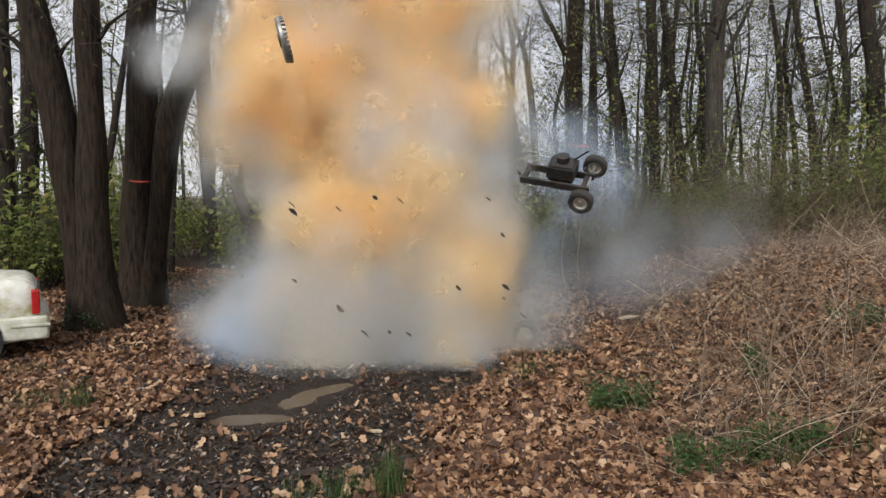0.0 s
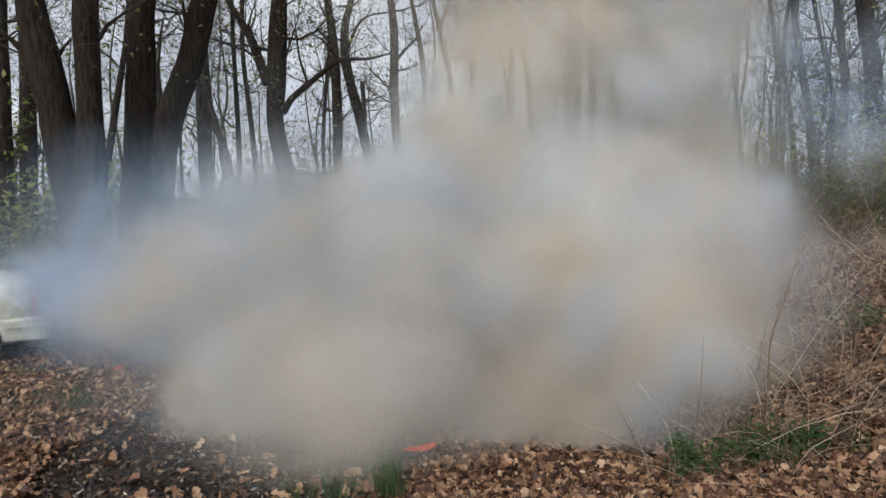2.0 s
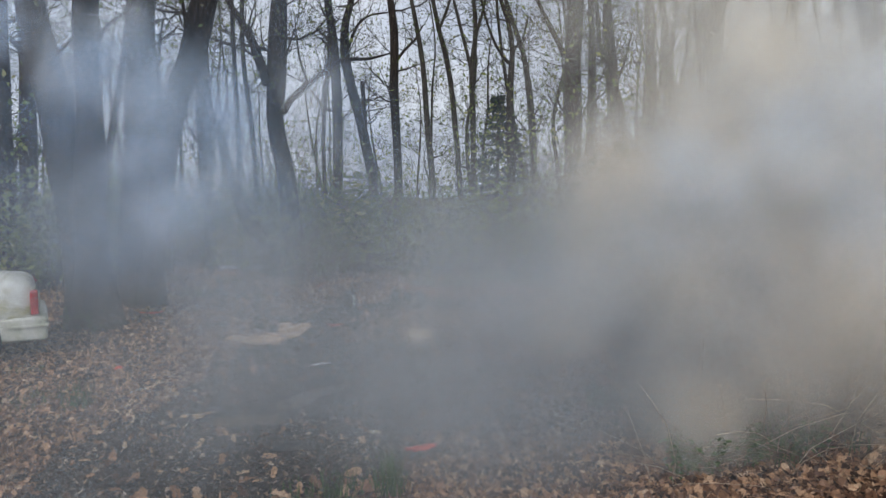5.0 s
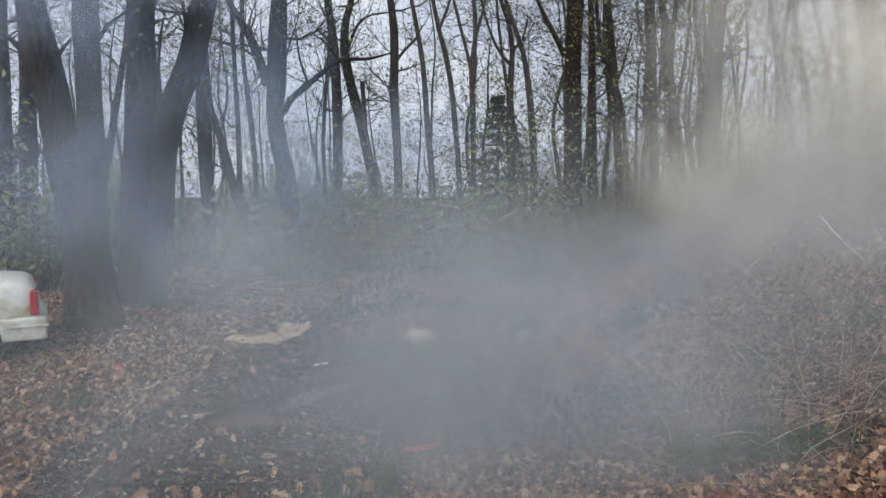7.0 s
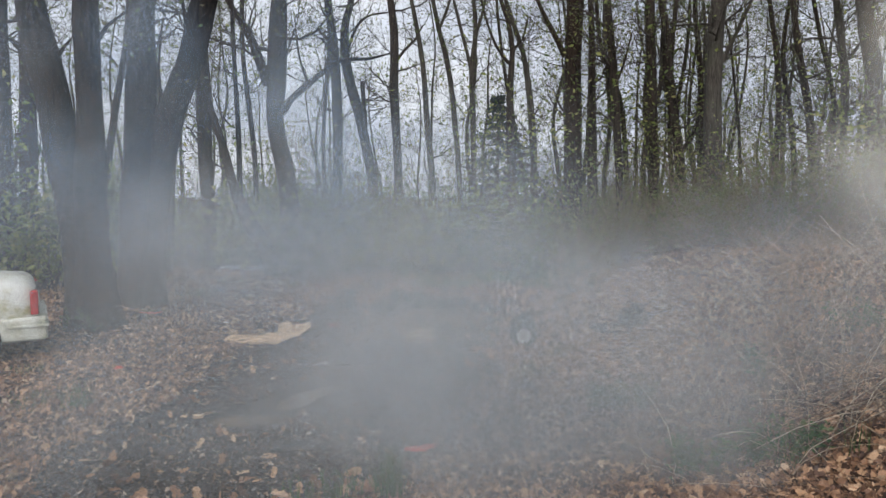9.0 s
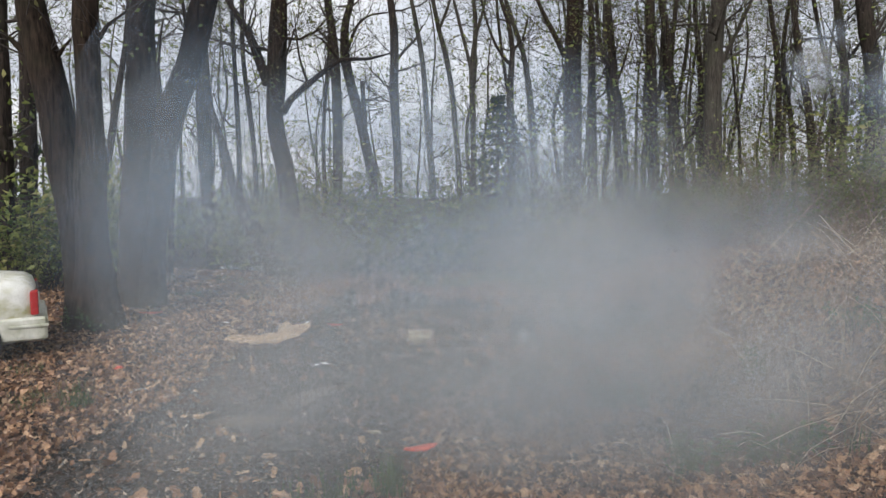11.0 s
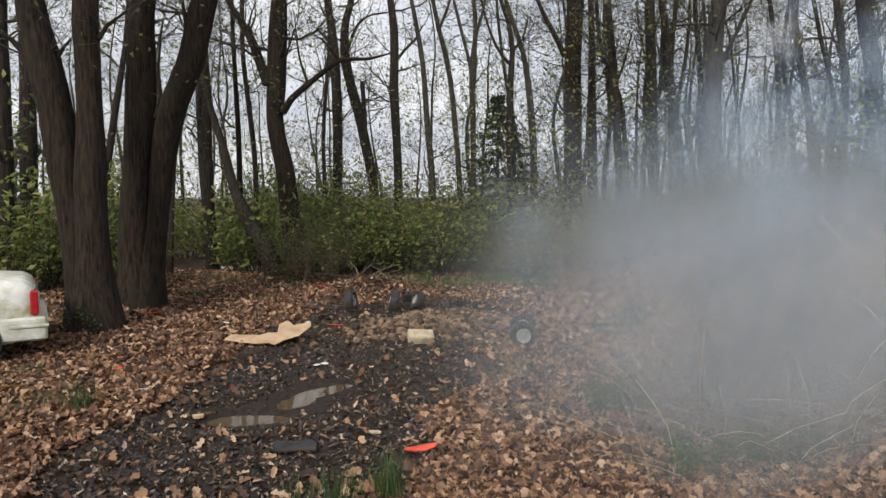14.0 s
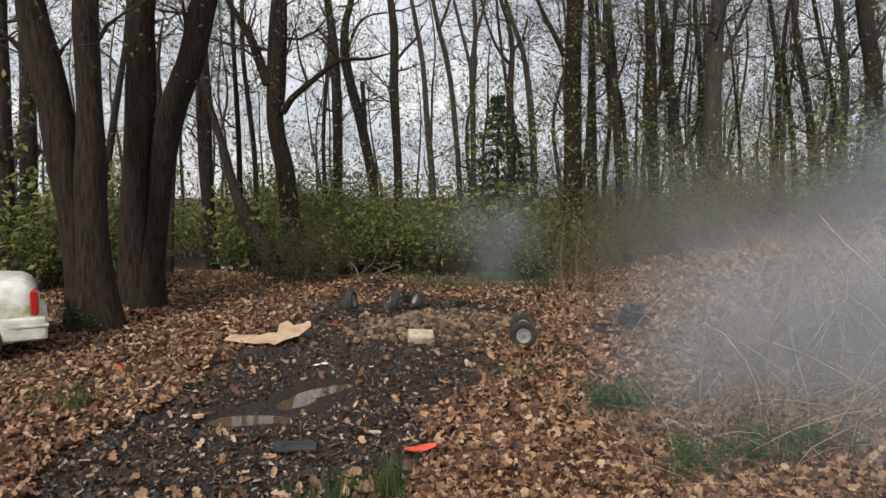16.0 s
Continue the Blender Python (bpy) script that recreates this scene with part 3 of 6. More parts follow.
tree("tall_tree", BIG, [[(6.99, 17.5, 0.157, 0.275), (6.931, 17.5, 1.177, 0.254), (6.874, 17.5, 2.618, 0.232), (6.846, 17.5, 4.042, 0.217), (6.832, 17.5, 5.448, 0.21), (6.904, 17.5, 6.838, 0.188)]], BARK_GREY, 24, limbs=[[(7.022, 17.5, 5.281, 0.065), (7.196, 17.5, 5.658, 0.058), (7.462, 17.5, 6.215, 0.051), (7.79, 17.5, 6.976, 0.036)], [(6.894, 17.5, 6.215, 0.036), (6.468, 17.5, 6.256, 0.029), (5.76, 17.5, 6.201, 0.022)]], boughs=26, sides=16, low=4)
tree("slim_tree", SLIM, [[(8.771, 20, 0.409, 0.058), (8.679, 20, 2.229, 0.058), (8.592, 20, 3.862, 0.05), (8.42, 20, 5.154, 0.041), (8.211, 20, 6.593, 0.033)]], BARK, 25, boughs=14, sides=8)
tree("slim_tree", SLIM, [[(9.818, 20, 0.409, 0.099), (9.683, 20, 2.721, 0.091), (9.722, 20, 4.348, 0.083), (9.614, 20, 5.955, 0.083), (9.345, 20, 7.543, 0.066)]], BARK, 26, boughs=28, sides=8)
tree("slim_tree", SLIM, [[(10.346, 19, 0.642, 0.126), (10.232, 19, 2.68, 0.118), (10.076, 19, 4.226, 0.11), (9.751, 19, 5.753, 0.094), (9.508, 19, 7.261, 0.079)]], BARK, 27, boughs=30, sides=10)
tree("slim_tree", SLIM, [[(10.878, 21, 0.509, 0.096), (10.756, 21, 2.762, 0.096), (10.552, 21, 4.471, 0.078), (10.265, 21, 6.158, 0.07), (10.424, 21, 7.825, 0.061)]], BARK, 28, boughs=26, sides=8)
tree("slim_tree", SLIM, [[(11.128, 19, 0.8, 0.134), (11.014, 19, 2.68, 0.126), (11.037, 19, 4.991, 0.11), (10.897, 19, 6.056, 0.094), (10.69, 19, 7.261, 0.087)]], BARK_GREY, 29, boughs=30, sides=10)
tree("tall_tree", BIG, [[(11.364, 18, 0.858, 0.224), (11.289, 18, 3.373, 0.224), (11.155, 18, 5.262, 0.209), (10.968, 18, 6.123, 0.194), (10.826, 18, 6.979, 0.179)]], BARK, 30, boughs=28, sides=12)
tree("slim_tree", SLIM, [[(11.306, 20, 0.576, 0.075), (11.297, 20, 2.721, 0.075), (11.296, 20, 4.671, 0.066), (10.902, 20, 6.274, 0.058), (10.606, 20, 7.543, 0.058)]], BARK, 31, boughs=26, sides=8)
tree("slim_tree", SLIM, [[(-8.93, 14, 0.389, 0.197), (-8.967, 14, 1.553, 0.174), (-8.941, 14, 3.046, 0.162), (-8.893, 14, 4.515, 0.139), (-8.873, 14, 5.85, 0.128)]], BARK, 32, boughs=22, sides=12)
tree("slim_tree", SLIM, [[(-9.132, 15, 0.532, 0.186), (-9.086, 15, 1.529, 0.174), (-9.038, 15, 3.128, 0.174), (-8.996, 15, 4.581, 0.149), (-9.006, 15, 5.419, 0.124), (-8.901, 15, 6.132, 0.099)]], BARK, 33, boughs=22, sides=12)
tree("slim_tree", SLIM, [[(-7.54, 15, 0.406, 0.087), (-7.434, 15, 1.9, 0.081), (-7.24, 15, 3.128, 0.081), (-7.058, 15, 4.099, 0.075), (-6.848, 15, 5.181, 0.056), (-6.742, 15, 6.132, 0.05)]], BARK, 34, boughs=20, sides=8)
tree("slim_tree", SLIM, [[(-6.44, 16, 0.44, 0.066), (-6.33, 16, 1.9, 0.06), (-6.199, 16, 3.21, 0.053), (-5.926, 16, 4.503, 0.046), (-5.699, 16, 5.654, 0.04)]], BARK, 35, boughs=18, sides=8)


def far_trees():
    """The thin wood further back, in a few shapes that repeat."""
    rng = random.Random(77)
    kinds = []
    for k in range(7):
        x = 0
        h = rng.uniform(9, 13)
        stem = [(x, 60, 0, 0.11)]
        for i in range(1, 6):
            x += rng.gauss(0, 0.22)
            stem.append((x, 60 + rng.gauss(0, 0.2), h * i / 5, 0.11 * (1 - i * 0.15)))
        kinds.append(tree("wood_tree", "thin bare tree in the wood behind the clearing", [stem], (BARK, BARK_GREY)[k % 2], 100 + k, boughs=28, reach=2.2, rise=2, low=1.6, kids=(2, 2), sides=6, group="trees of the far wood", flare=False))
    n = 0
    for i in range(90):
        y = rng.uniform(24, 52)
        x = rng.uniform(-0.75, 0.75) * y
        if -0.3 * y < x < 0.12 * y and rng.random() < 0.62:
            continue
        m = pose(x, y, 0, 0, 0, rng.uniform(0, 360))
        if n < 7:
            kinds[n].matrix_basis = m
        else:
            copy_thing(kinds[n % 7], m)
        n += 1


far_trees()


def fir(x, y, h):
    rng = random.Random(5)
    root = thing("fir_tree", pose(x, y, 0), "young dark green fir among the bare trees", "tree")
    V, F = [], []
    tube(V, F, [(0, 0, -0.1, 0.09), (0, 0, h * 0.6, 0.05), (0, 0, h, 0.01)], 8)
    mesh("trunk", V, F, BARK, root)
    BV, BF, NV, NF = [], [], [], []
    z = 0.5
    while z < h - 0.1:
        r = (h - z) * 0.48 + 0.1
        for k in range(9):
            a = rng.uniform(0, 2 * math.pi)
            L = r * rng.uniform(0.6, 1.15)
            e = Vector((math.cos(a) * L, math.sin(a) * L, z - 0.12 * L + rng.gauss(0, 0.05)))
            s = Vector((0, 0, z))
            tube(BV, BF, [(*s, 0.014), (*(s.lerp(e, 0.6) - Vector((0, 0, 0.06 * L))), 0.009), (*e, 0.003)], 3, False)
            spray = [tuple(s.lerp(e, t / 14)) for t in range(3, 15)]
            leaf_quads(NV, NF, spray, rng, 4, 0.07, 0.05)
        z += 0.3
    mesh("crown", BV, BF, TWIG, root)
    mesh("needles", NV, NF, NEEDLES, root, smooth=False)
    return root


fir(*(1.909, 24, 0.909)[:2], 5.6)


# ---- undergrowth ----
def shrub(seed, height, width, stems, leaves, name, label, leaf_mat, leaf=0.035, kids=(2, 1)):
    rng = random.Random(seed)
    root = thing(name, pose(0, 0, 0), label, "shrub", "undergrowth")
    V, F, tips = [], [], []
    for _ in range(stems):
        a, b = rng.uniform(0, 6.283), rng.uniform(0, 0.35)
        d = Vector((math.cos(a) * b * 2, math.sin(a) * b * 2, 1)).normalized()
        branch(V, F, tips, (math.cos(a) * width * 0.3 * rng.random(), math.sin(a) * width * 0.3 * rng.random(), -0.05), d, height * rng.uniform(0.6, 1.1), 0.014, 1, rng, kids, 0.3)
    mesh("stem", V, F, BRAMBLE if leaf_mat is BUDS else TWIG, root)
    LV, LF = [], []
    leaf_quads(LV, LF, tips, rng, max(1, leaves // max(1, len(tips))), leaf, 0.13)
    mesh("foliage", LV, LF, leaf_mat, root, smooth=False)
    return root


def undergrowth():
    rng = random.Random(9)
    green = [shrub(40 + k, 1.2 + 0.25 * k, 1.6, 16, 1300, "green_shrub", "leafy green shrub at the edge of the clearing", SHRUB, 0.065) for k in range(5)]
    brown = [shrub(60 + k, 1.2 + 0.3 * k, 1.6, 15, 150, "bare_shrub", "brown twiggy shrub with few leaves", BUDS, 0.035, (2, 2)) for k in range(4)]
    used = set()

    def place(kinds, x, y, s=1.0):
        k = rng.randrange(len(kinds))
        m = pose(x, y, ground_height(x, y) - 0.02, 0, 0, rng.uniform(0, 360))
        if kinds[k].name in used:
            ob = copy_thing(kinds[k], m)
        else:
            used.add(kinds[k].name)
            ob = kinds[k]
            ob.matrix_basis = m
        f = rng.uniform(0.55, 1.3)
        ob.scale = (f * rng.uniform(0.9, 1.2), f, f * rng.uniform(0.8, 1.2))

    for i in range(20):
        y = rng.uniform(17.6, 23)
        place(green, rng.uniform(-0.5, 0.2) * y, y)
    for i in range(8):
        y = rng.uniform(12.8, 15)
        place(green, rng.uniform(-0.72, -0.5) * y, y)
    for i in range(6):
        y = rng.uniform(17, 19)
        place(green, rng.uniform(-0.46, -0.2) * y, y)
    for i in range(16):
        y = rng.uniform(15.0, 17.8)
        place(green if i % 3 else brown, rng.uniform(-0.33, 0.13) * y, y)
    for i in range(26):
        y = rng.uniform(22, 30)
        place(green, rng.uniform(-0.62, 0.7) * y, y)
    for i in range(9):
        y = rng.uniform(14, 20)
        place(green, rng.uniform(0.36, 0.75) * y, y)
    for i in range(40):
        y = rng.uniform(13, 22)
        place(brown, rng.uniform(0.17, 0.72) * y, y)
    young = [shrub(90 + k, 3.6 + 0.5 * k, 0.9, 5, 700, "sapling", "thin sapling with fresh green leaves", SHRUB, 0.055, (2, 2)) for k in range(4)]
    for i in range(46):
        y = rng.uniform(16.5, 27)
        place(young, rng.uniform(-0.62, 0.7) * y, y)
    for i in range(30):
        y = rng.uniform(18, 24)
        place(brown, rng.uniform(-0.6, 0.2) * y, y)


undergrowth()


def stalks():
    """Dry bramble canes and grass stalks over the bank."""
    rng = random.Random(21)
    V, F = [], []
    for i in range(3400):
        y = 4.2 + 9.3 * rng.random()
        lo = 0.21 if y > 8 else 0.3
        x = y * rng.uniform(lo, 0.8)
        if rng.random() < 0.55 and x < (lo + 0.1) * y:
            continue
        z = ground_height(x, y)
        L = rng.uniform(0.3, 1.25)
        a = rng.gauss(0.5, 1.6)
        lean = abs(rng.gauss(1.5, 0.9))
        r = rng.uniform(0.0014, 0.0045)
        p, pts = Vector((x, y, z - 0.02)), []
        d = Vector((math.cos(a) * lean, math.sin(a) * lean * 0.6, 1)).normalized()
        for k in range(5):
            pts.append((*p, r * (1 - 0.16 * k)))
            p = p + d * L / 4
            d = (d + Vector((math.cos(a) * 0.16, math.sin(a) * 0.1, -0.16)) + Vector((rng.gauss(0, 0.1), rng.gauss(0, 0.1), rng.gauss(0, 0.08)))).normalized()
            p.z = max(p.z, ground_height(p.x, p.y) + 0.015)
        tube(V, F, pts, 3, False)
    for i in range(320):
        y = rng.uniform(4.3, 10)
        x = y * rng.uniform(0.36, 0.8)
        a = rng.gauss(0.4, 0.9)
        d = Vector((math.cos(a), 0.5 * math.sin(a), rng.uniform(0.15, 1.0))).normalized()
        p, pts, L = Vector((x, y, ground_height(x, y) - 0.03)), [], rng.uniform(0.8, 1.7)
        for k in range(6):
            pts.append((*p, rng.uniform(0.0022, 0.0035)))
            p = p + d * L / 5
            d = (d + Vector((rng.gauss(0.03, 0.07), rng.gauss(0, 0.07), rng.gauss(-0.09, 0.08)))).normalized()
        tube(V, F, pts, 3, False)
    ob = mesh("dry_brush", V, F, DRY)
    return tagged(ob, "tangle of dry tan stalks and canes over the bank", "dry brush", kind="stuff")


stalks()


def oak_leaf(rng, half=(0.03, 0.2, 0.13, 0.3, 0.16, 0.24, 0.02)):
    """One curled, lobed leaf of unit length: vertices and faces."""
    V, F = [], []
    n = len(half) - 1
    curl, fold = rng.uniform(-0.5, 0.9), rng.uniform(0.05, 0.5)
    for i in range(n + 1):
        t = i / n
        zc = curl * (t - 0.5) ** 2 * 0.9
        w = half[i] * rng.uniform(0.8, 1.2)
        V += [(t - 0.5, 0, zc), (t - 0.5 + 0.04, w, zc + w * fold + rng.gauss(0, 0.02)), (t - 0.5 + 0.04, -w, zc + w * fold + rng.gauss(0, 0.02))]
    for i in range(n):
        a, b = i * 3, i * 3 + 3
        F += [(a, b, b + 1, a + 1), (a, a + 2, b + 2, b)]
    return np.array(V), np.array(F)


def litter():
    rng = random.Random(31)
    nr = np.random.default_rng(31)
    shapes = [oak_leaf(rng) for _ in range(8)]
    simple = [oak_leaf(rng, (0.04, 0.26, 0.2, 0.03)) for _ in range(8)]
    dry, wet, near = [], [], []
    tries = 0
    while tries < 118000:
        tries += 1
        y = 3.6 + 13.4 * rng.random() ** 1.5
        x = rng.uniform(-0.72, 0.75) * y
        mud = muddiness(x, y) + 0.5 * noise.noise(Vector((x * 1.1, y * 1.1, 5))) + 0.35 * noise.noise(Vector((x * 4, y * 4, 2)))
        keep = 1 if mud < 0.3 else 0.75 if mud < 0.6 else 0.6
        if math.hypot((x - 0.05) / 1.0, (y - 9.75) / 0.75) < 1 and rng.random() < 0.9:
            continue
        if rng.random() > keep:
            continue
        if any(math.hypot(x - p[0], y - p[1]) < 0.36 for p in PUDDLES) and rng.random() < 0.93:
            continue
        (wet if mud > 0.3 and rng.random() < min(0.96, 0.6 + mud) else dry).append((x, y))
    for spots, name, matl, label in ((dry, "leaf_litter", LITTER, "thick carpet of dry brown oak leaves"), (wet, "wet_leaf_litter", WET, "dark trodden leaves in the mud")):
        vs, fs, base = [], [], 0
        singles = []
        for x, y in spots:
            sh = (shapes if y < 8 and name == "leaf_litter" else simple)[rng.randrange(8)]
            s = 0.05 + 0.095 * rng.random() ** 1.3 if name == 'leaf_litter' else 0.016 + 0.06 * rng.random() ** 2
            e = Euler((rng.gauss(0, 0.6), rng.gauss(0, 0.6), rng.uniform(0, 6.283))).to_matrix()
            z = ground_height(x, y) + (rng.uniform(0.005, 0.04) if name == 'leaf_litter' else rng.uniform(0.0, 0.012))
            if name == "leaf_litter" and y < 4.75 and len(singles) < 300:
                singles.append((x, y, z, s, e, rng.randrange(8)))
                continue
            vs.append(sh[0] * s @ np.array(e).T + np.array((x, y, z)))
            fs.append(sh[1] + base)
            base += len(sh[0])
        me = bpy.data.meshes.new(name)
        me.from_pydata(np.concatenate(vs).tolist(), [], np.concatenate(fs).tolist())
        me.materials.append(matl)
        ob = tagged(new(name, me), label, "leaf litter", kind="stuff")
        if singles:
            forms = []
            for k in range(8):
                lm = bpy.data.meshes.new("oak_leaf")
                lm.from_pydata(shapes[k][0].tolist(), [], shapes[k][1].tolist())
                lm.materials.append(LITTER_ONE)
                forms.append(lm)
            for x, y, z, s, e, k in singles:
                lf = new("oak_leaf", forms[k])
                lf.parent = ob
                lf.matrix_basis = Matrix.Translation((x, y, z)) @ e.to_4x4() @ Matrix.Scale(s, 4)


litter()


def tuft(name, label, p, height, width, blades, seed, material=None):
    rng = random.Random(seed)
    V, F = [], []
    for _ in range(blades):
        a, rr = rng.uniform(0, 6.283), width * rng.random() ** 0.7
        b = rng.uniform(0, 6.283)
        lean = rng.uniform(0.05, 0.45)
        L = height * rng.uniform(0.55, 1.1)
        w = rng.uniform(0.003, 0.006)
        q = Vector((math.cos(a) * rr, math.sin(a) * rr, -0.02))
        k = len(V)
        side = Vector((-math.sin(b), math.cos(b), 0)) * w
        for i in range(4):
            t = i / 3
            c = q + Vector((math.cos(b) * lean * L * t * t, math.sin(b) * lean * L * t * t, L * t * (1 - 0.2 * lean * t)))
            V += [tuple(c - side * (1 - t * 0.9)), tuple(c + side * (1 - t * 0.9))]
        for i in range(3):
            F.append((k + 2 * i, k + 2 * i + 1, k + 2 * i + 3, k + 2 * i + 2))
    ob = mesh(name, V, F, material or GRASS)
    ob.matrix_basis = pose(p[0], p[1], ground_height(p[0], p[1]))
    return tagged(ob, label, "grass", "grass tufts")


tuft("grass_tuft", "tall dark green grass tuft at the track's edge", (-0.328, 4.177, 0), 0.36, 0.1, 130, 1)
tuft("grass_tuft", "thin green grass tuft among dead leaves", (-3.246, 5.959, 0), 0.34, 0.16, 90, 2)
for i, g in enumerate(((-4.518, 7.111, 0), (-3.732, 6.229, 0), (-3.781, 5.849, 0), (-0.661, 4.209, 0), (-0.446, 4.209, 0), (0.975, 7.42, 0), (1.368, 8.095, 0), (0.725, 7.111, 0), (-0.808, 4.226, 0))):
    tuft("short_grass", "low sparse grass growing through dead leaves", g, 0.14, 0.3, 120, 10 + i)


def weed(p, height, width, seed, n=9):
    rng = random.Random(seed)
    root = thing("green_weed", pose(p[0], p[1], ground_height(p[0], p[1])), "low leafy green weed among dry leaves", "plant", "weeds")
    V, F, LV, LF = [], [], [], []
    for _ in range(n):
        a, rr = rng.uniform(0, 6.283), width * rng.random()
        q = Vector((math.cos(a) * rr, math.sin(a) * rr, -0.02))
        e = q + Vector((rng.gauss(0, 0.05), rng.gauss(0, 0.05), height * rng.uniform(0.6, 1.1)))
        tube(V, F, [(*q, 0.004), (*q.lerp(e, 0.5), 0.003), (*e, 0.0015)], 3, False)
        leaf_quads(LV, LF, [tuple(q.lerp(e, t / 6)) for t in range(2, 7)], rng, 6, 0.022, 0.035)
    mesh("stem", V, F, GRASS, root)
    mesh("foliage", LV, LF, GRASS, root, smooth=False)


for i, (g, h, w) in enumerate((((1.452, 6, -0.049), 0.3, 0.22), ((1.707, 6, -0.075), 0.28, 0.2), ((1.656, 4.5, -0.111), 0.24, 0.2), ((2.163, 4.6, -0.136), 0.25, 0.2), ((2.459, 4.6, -0.156), 0.22, 0.15), ((2.916, 6.2, -0.087), 0.28, 0.12), ((3.92, 6.3, -0.065), 0.25, 0.25), ((-4.931, 9.3, 0.364), 0.35, 0.25))):
    weed(g, h, w, 80 + i, 16)


for i in range(26):
    g = random.Random(500 + i)
    y = g.uniform(14.0, 16.5)
    tuft("short_grass", "fresh green grass at the back of the clearing", (g.uniform(-0.05, 0.16) * y, y), 0.3, 0.5, 90, 300 + i)
for i in range(7):
    g = random.Random(600 + i)
    y = g.uniform(4.25, 5.0)
    tuft("grass_tuft", "sparse green grass blades in the dry brush", (g.uniform(0.34, 0.66) * y, y), 0.2 + 0.02 * i, 0.1, 20, 400 + i)
for i in range(8):
    g = random.Random(700 + i)
    y = g.uniform(12.5, 15.5)
    tuft("short_grass", "fresh green grass under the old trees", (g.uniform(-0.4, -0.2) * y, y), 0.22, 0.4, 70, 450 + i)


def brush_pile():
    """Old sticks thrown on a leaf heap."""
    rng = random.Random(61)
    root = thing("stick_pile", pose(-1.45, 13.4, ground_height(-1.45, 13.4)), "heap of old grey sticks on dead leaves", "stick pile")
    for i in range(34):
        a, b = rng.uniform(0, 6.283), rng.uniform(-0.25, 0.5)
        L = rng.uniform(0.4, 1.1)
        x, y = rng.gauss(0, 0.4), rng.gauss(0, 0.2)
        z = ground_height(-1.45 + x, 13.4 + y) - ground_height(-1.45, 13.4)
        q, pts = Vector((x, y, z)), []
        d = Vector((math.cos(a), math.sin(a) * 0.5, b)).normalized()
        r = rng.uniform(0.006, 0.018)
        for k in range(5):
            pts.append((*q, r * (1 - 0.15 * k)))
            q = q + d * L / 4
            d = (d + Vector((rng.gauss(0, 0.15), rng.gauss(0, 0.15), rng.gauss(-0.06, 0.12)))).normalized()
        V, F = [], []
        tube(V, F, pts, 5)
        mesh("stick", V, F, BRAMBLE if i % 2 else TWIG, root)


brush_pile()


def canes():
    """Single tall dead canes that stand out against the bank."""
    rng = random.Random(6)
    for pts in ([(1.886, 5, -0.006, 0.012), (1.924, 5, 0.47, 0.01), (1.936, 5, 0.939, 0.006)], [(2.501, 5.2, -0.083, 0.013), (2.52, 5.2, 0.368, 0.013), (2.53, 5.2, 0.812, 0.011), (2.612, 5.2, 1.077, 0.009), (2.745, 5.2, 1.556, 0.006)], [(2.001, 4.7, -0.139, 0.012), (1.997, 4.7, 0.108, 0.01), (1.985, 4.7, 0.345, 0.008)], [(2.056, 4.6, -0.095, 0.01), (2.04, 4.6, 0.146, 0.008), (2.025, 4.6, 0.266, 0.006)], [(1.715, 9.5, 0.396, 0.012), (1.643, 9.5, 1.033, 0.008), (1.699, 9.5, 1.586, 0.006)], [(1.953, 9.5, 0.396, 0.012), (1.867, 9.5, 0.875, 0.008), (1.904, 9.5, 1.586, 0.006)], [(2.232, 4.9, -0.234, 0.01), (2.065, 4.9, 0.032, 0.01), (1.913, 4.9, 0.266, 0.008)], [(2.563, 6, 0.132, 0.015), (2.756, 6, 0.441, 0.012), (3.099, 6, 0.696, 0.01), (3.595, 6, 0.848, 0.01)], [(2.986, 8, 0.498, 0.01), (3.635, 8, 1.103, 0.01), (4.21, 8, 1.702, 0.007), (4.464, 8, 1.966, 0.007)], [(1.93, 4.6, 0.0, 0.007), (1.96, 4.6, 0.3, 0.006), (1.9, 4.6, 0.62, 0.004)], [(2.3, 4.5, 0.05, 0.007), (2.33, 4.5, 0.4, 0.006), (2.31, 4.5, 0.75, 0.004)], [(2.95, 5.0, 0.2, 0.008), (3.05, 5.0, 0.7, 0.006), (3.13, 5.0, 1.2, 0.004)], [(2.62, 5.6, 0.1, 0.008), (2.66, 5.6, 0.7, 0.006), (2.8, 5.6, 1.3, 0.004)]):
        z = ground_height(pts[0][0], pts[0][1])
        V, F = [], []
        full = [(pts[0][0], pts[0][1], min(z, pts[0][2]) - 0.05, pts[0][3])] + list(pts)
        x0, y0 = pts[0][0], pts[0][1]
        tube(V, F, smooth_line([(p[0] - x0, p[1] - y0, p[2] - z, p[3] * 0.6) for p in full], 0.1), 5)
        ob = mesh("dead_cane", V, F, DRY)
        ob.matrix_basis = pose(x0, y0, z)
        tagged(ob, "tall thin dry cane standing out of the brush", "plant stalk", "dead canes")


canes()


# ---- the parked car ----
def box(bm, x0, x1, y0, y1, z0, z1, bevel=0.0, seg=2):
    r = bmesh.ops.create_cube(bm, size=1, matrix=Matrix.Translation(((x0 + x1) / 2, (y0 + y1) / 2, (z0 + z1) / 2)) @ Matrix.Diagonal((x1 - x0, y1 - y0, z1 - z0, 1)))
    if bevel:
        es = list({e for v in r["verts"] for e in v.link_edges})
        bmesh.ops.bevel(bm, geom=es, offset=bevel, segments=seg, affect="EDGES", profile=0.6)


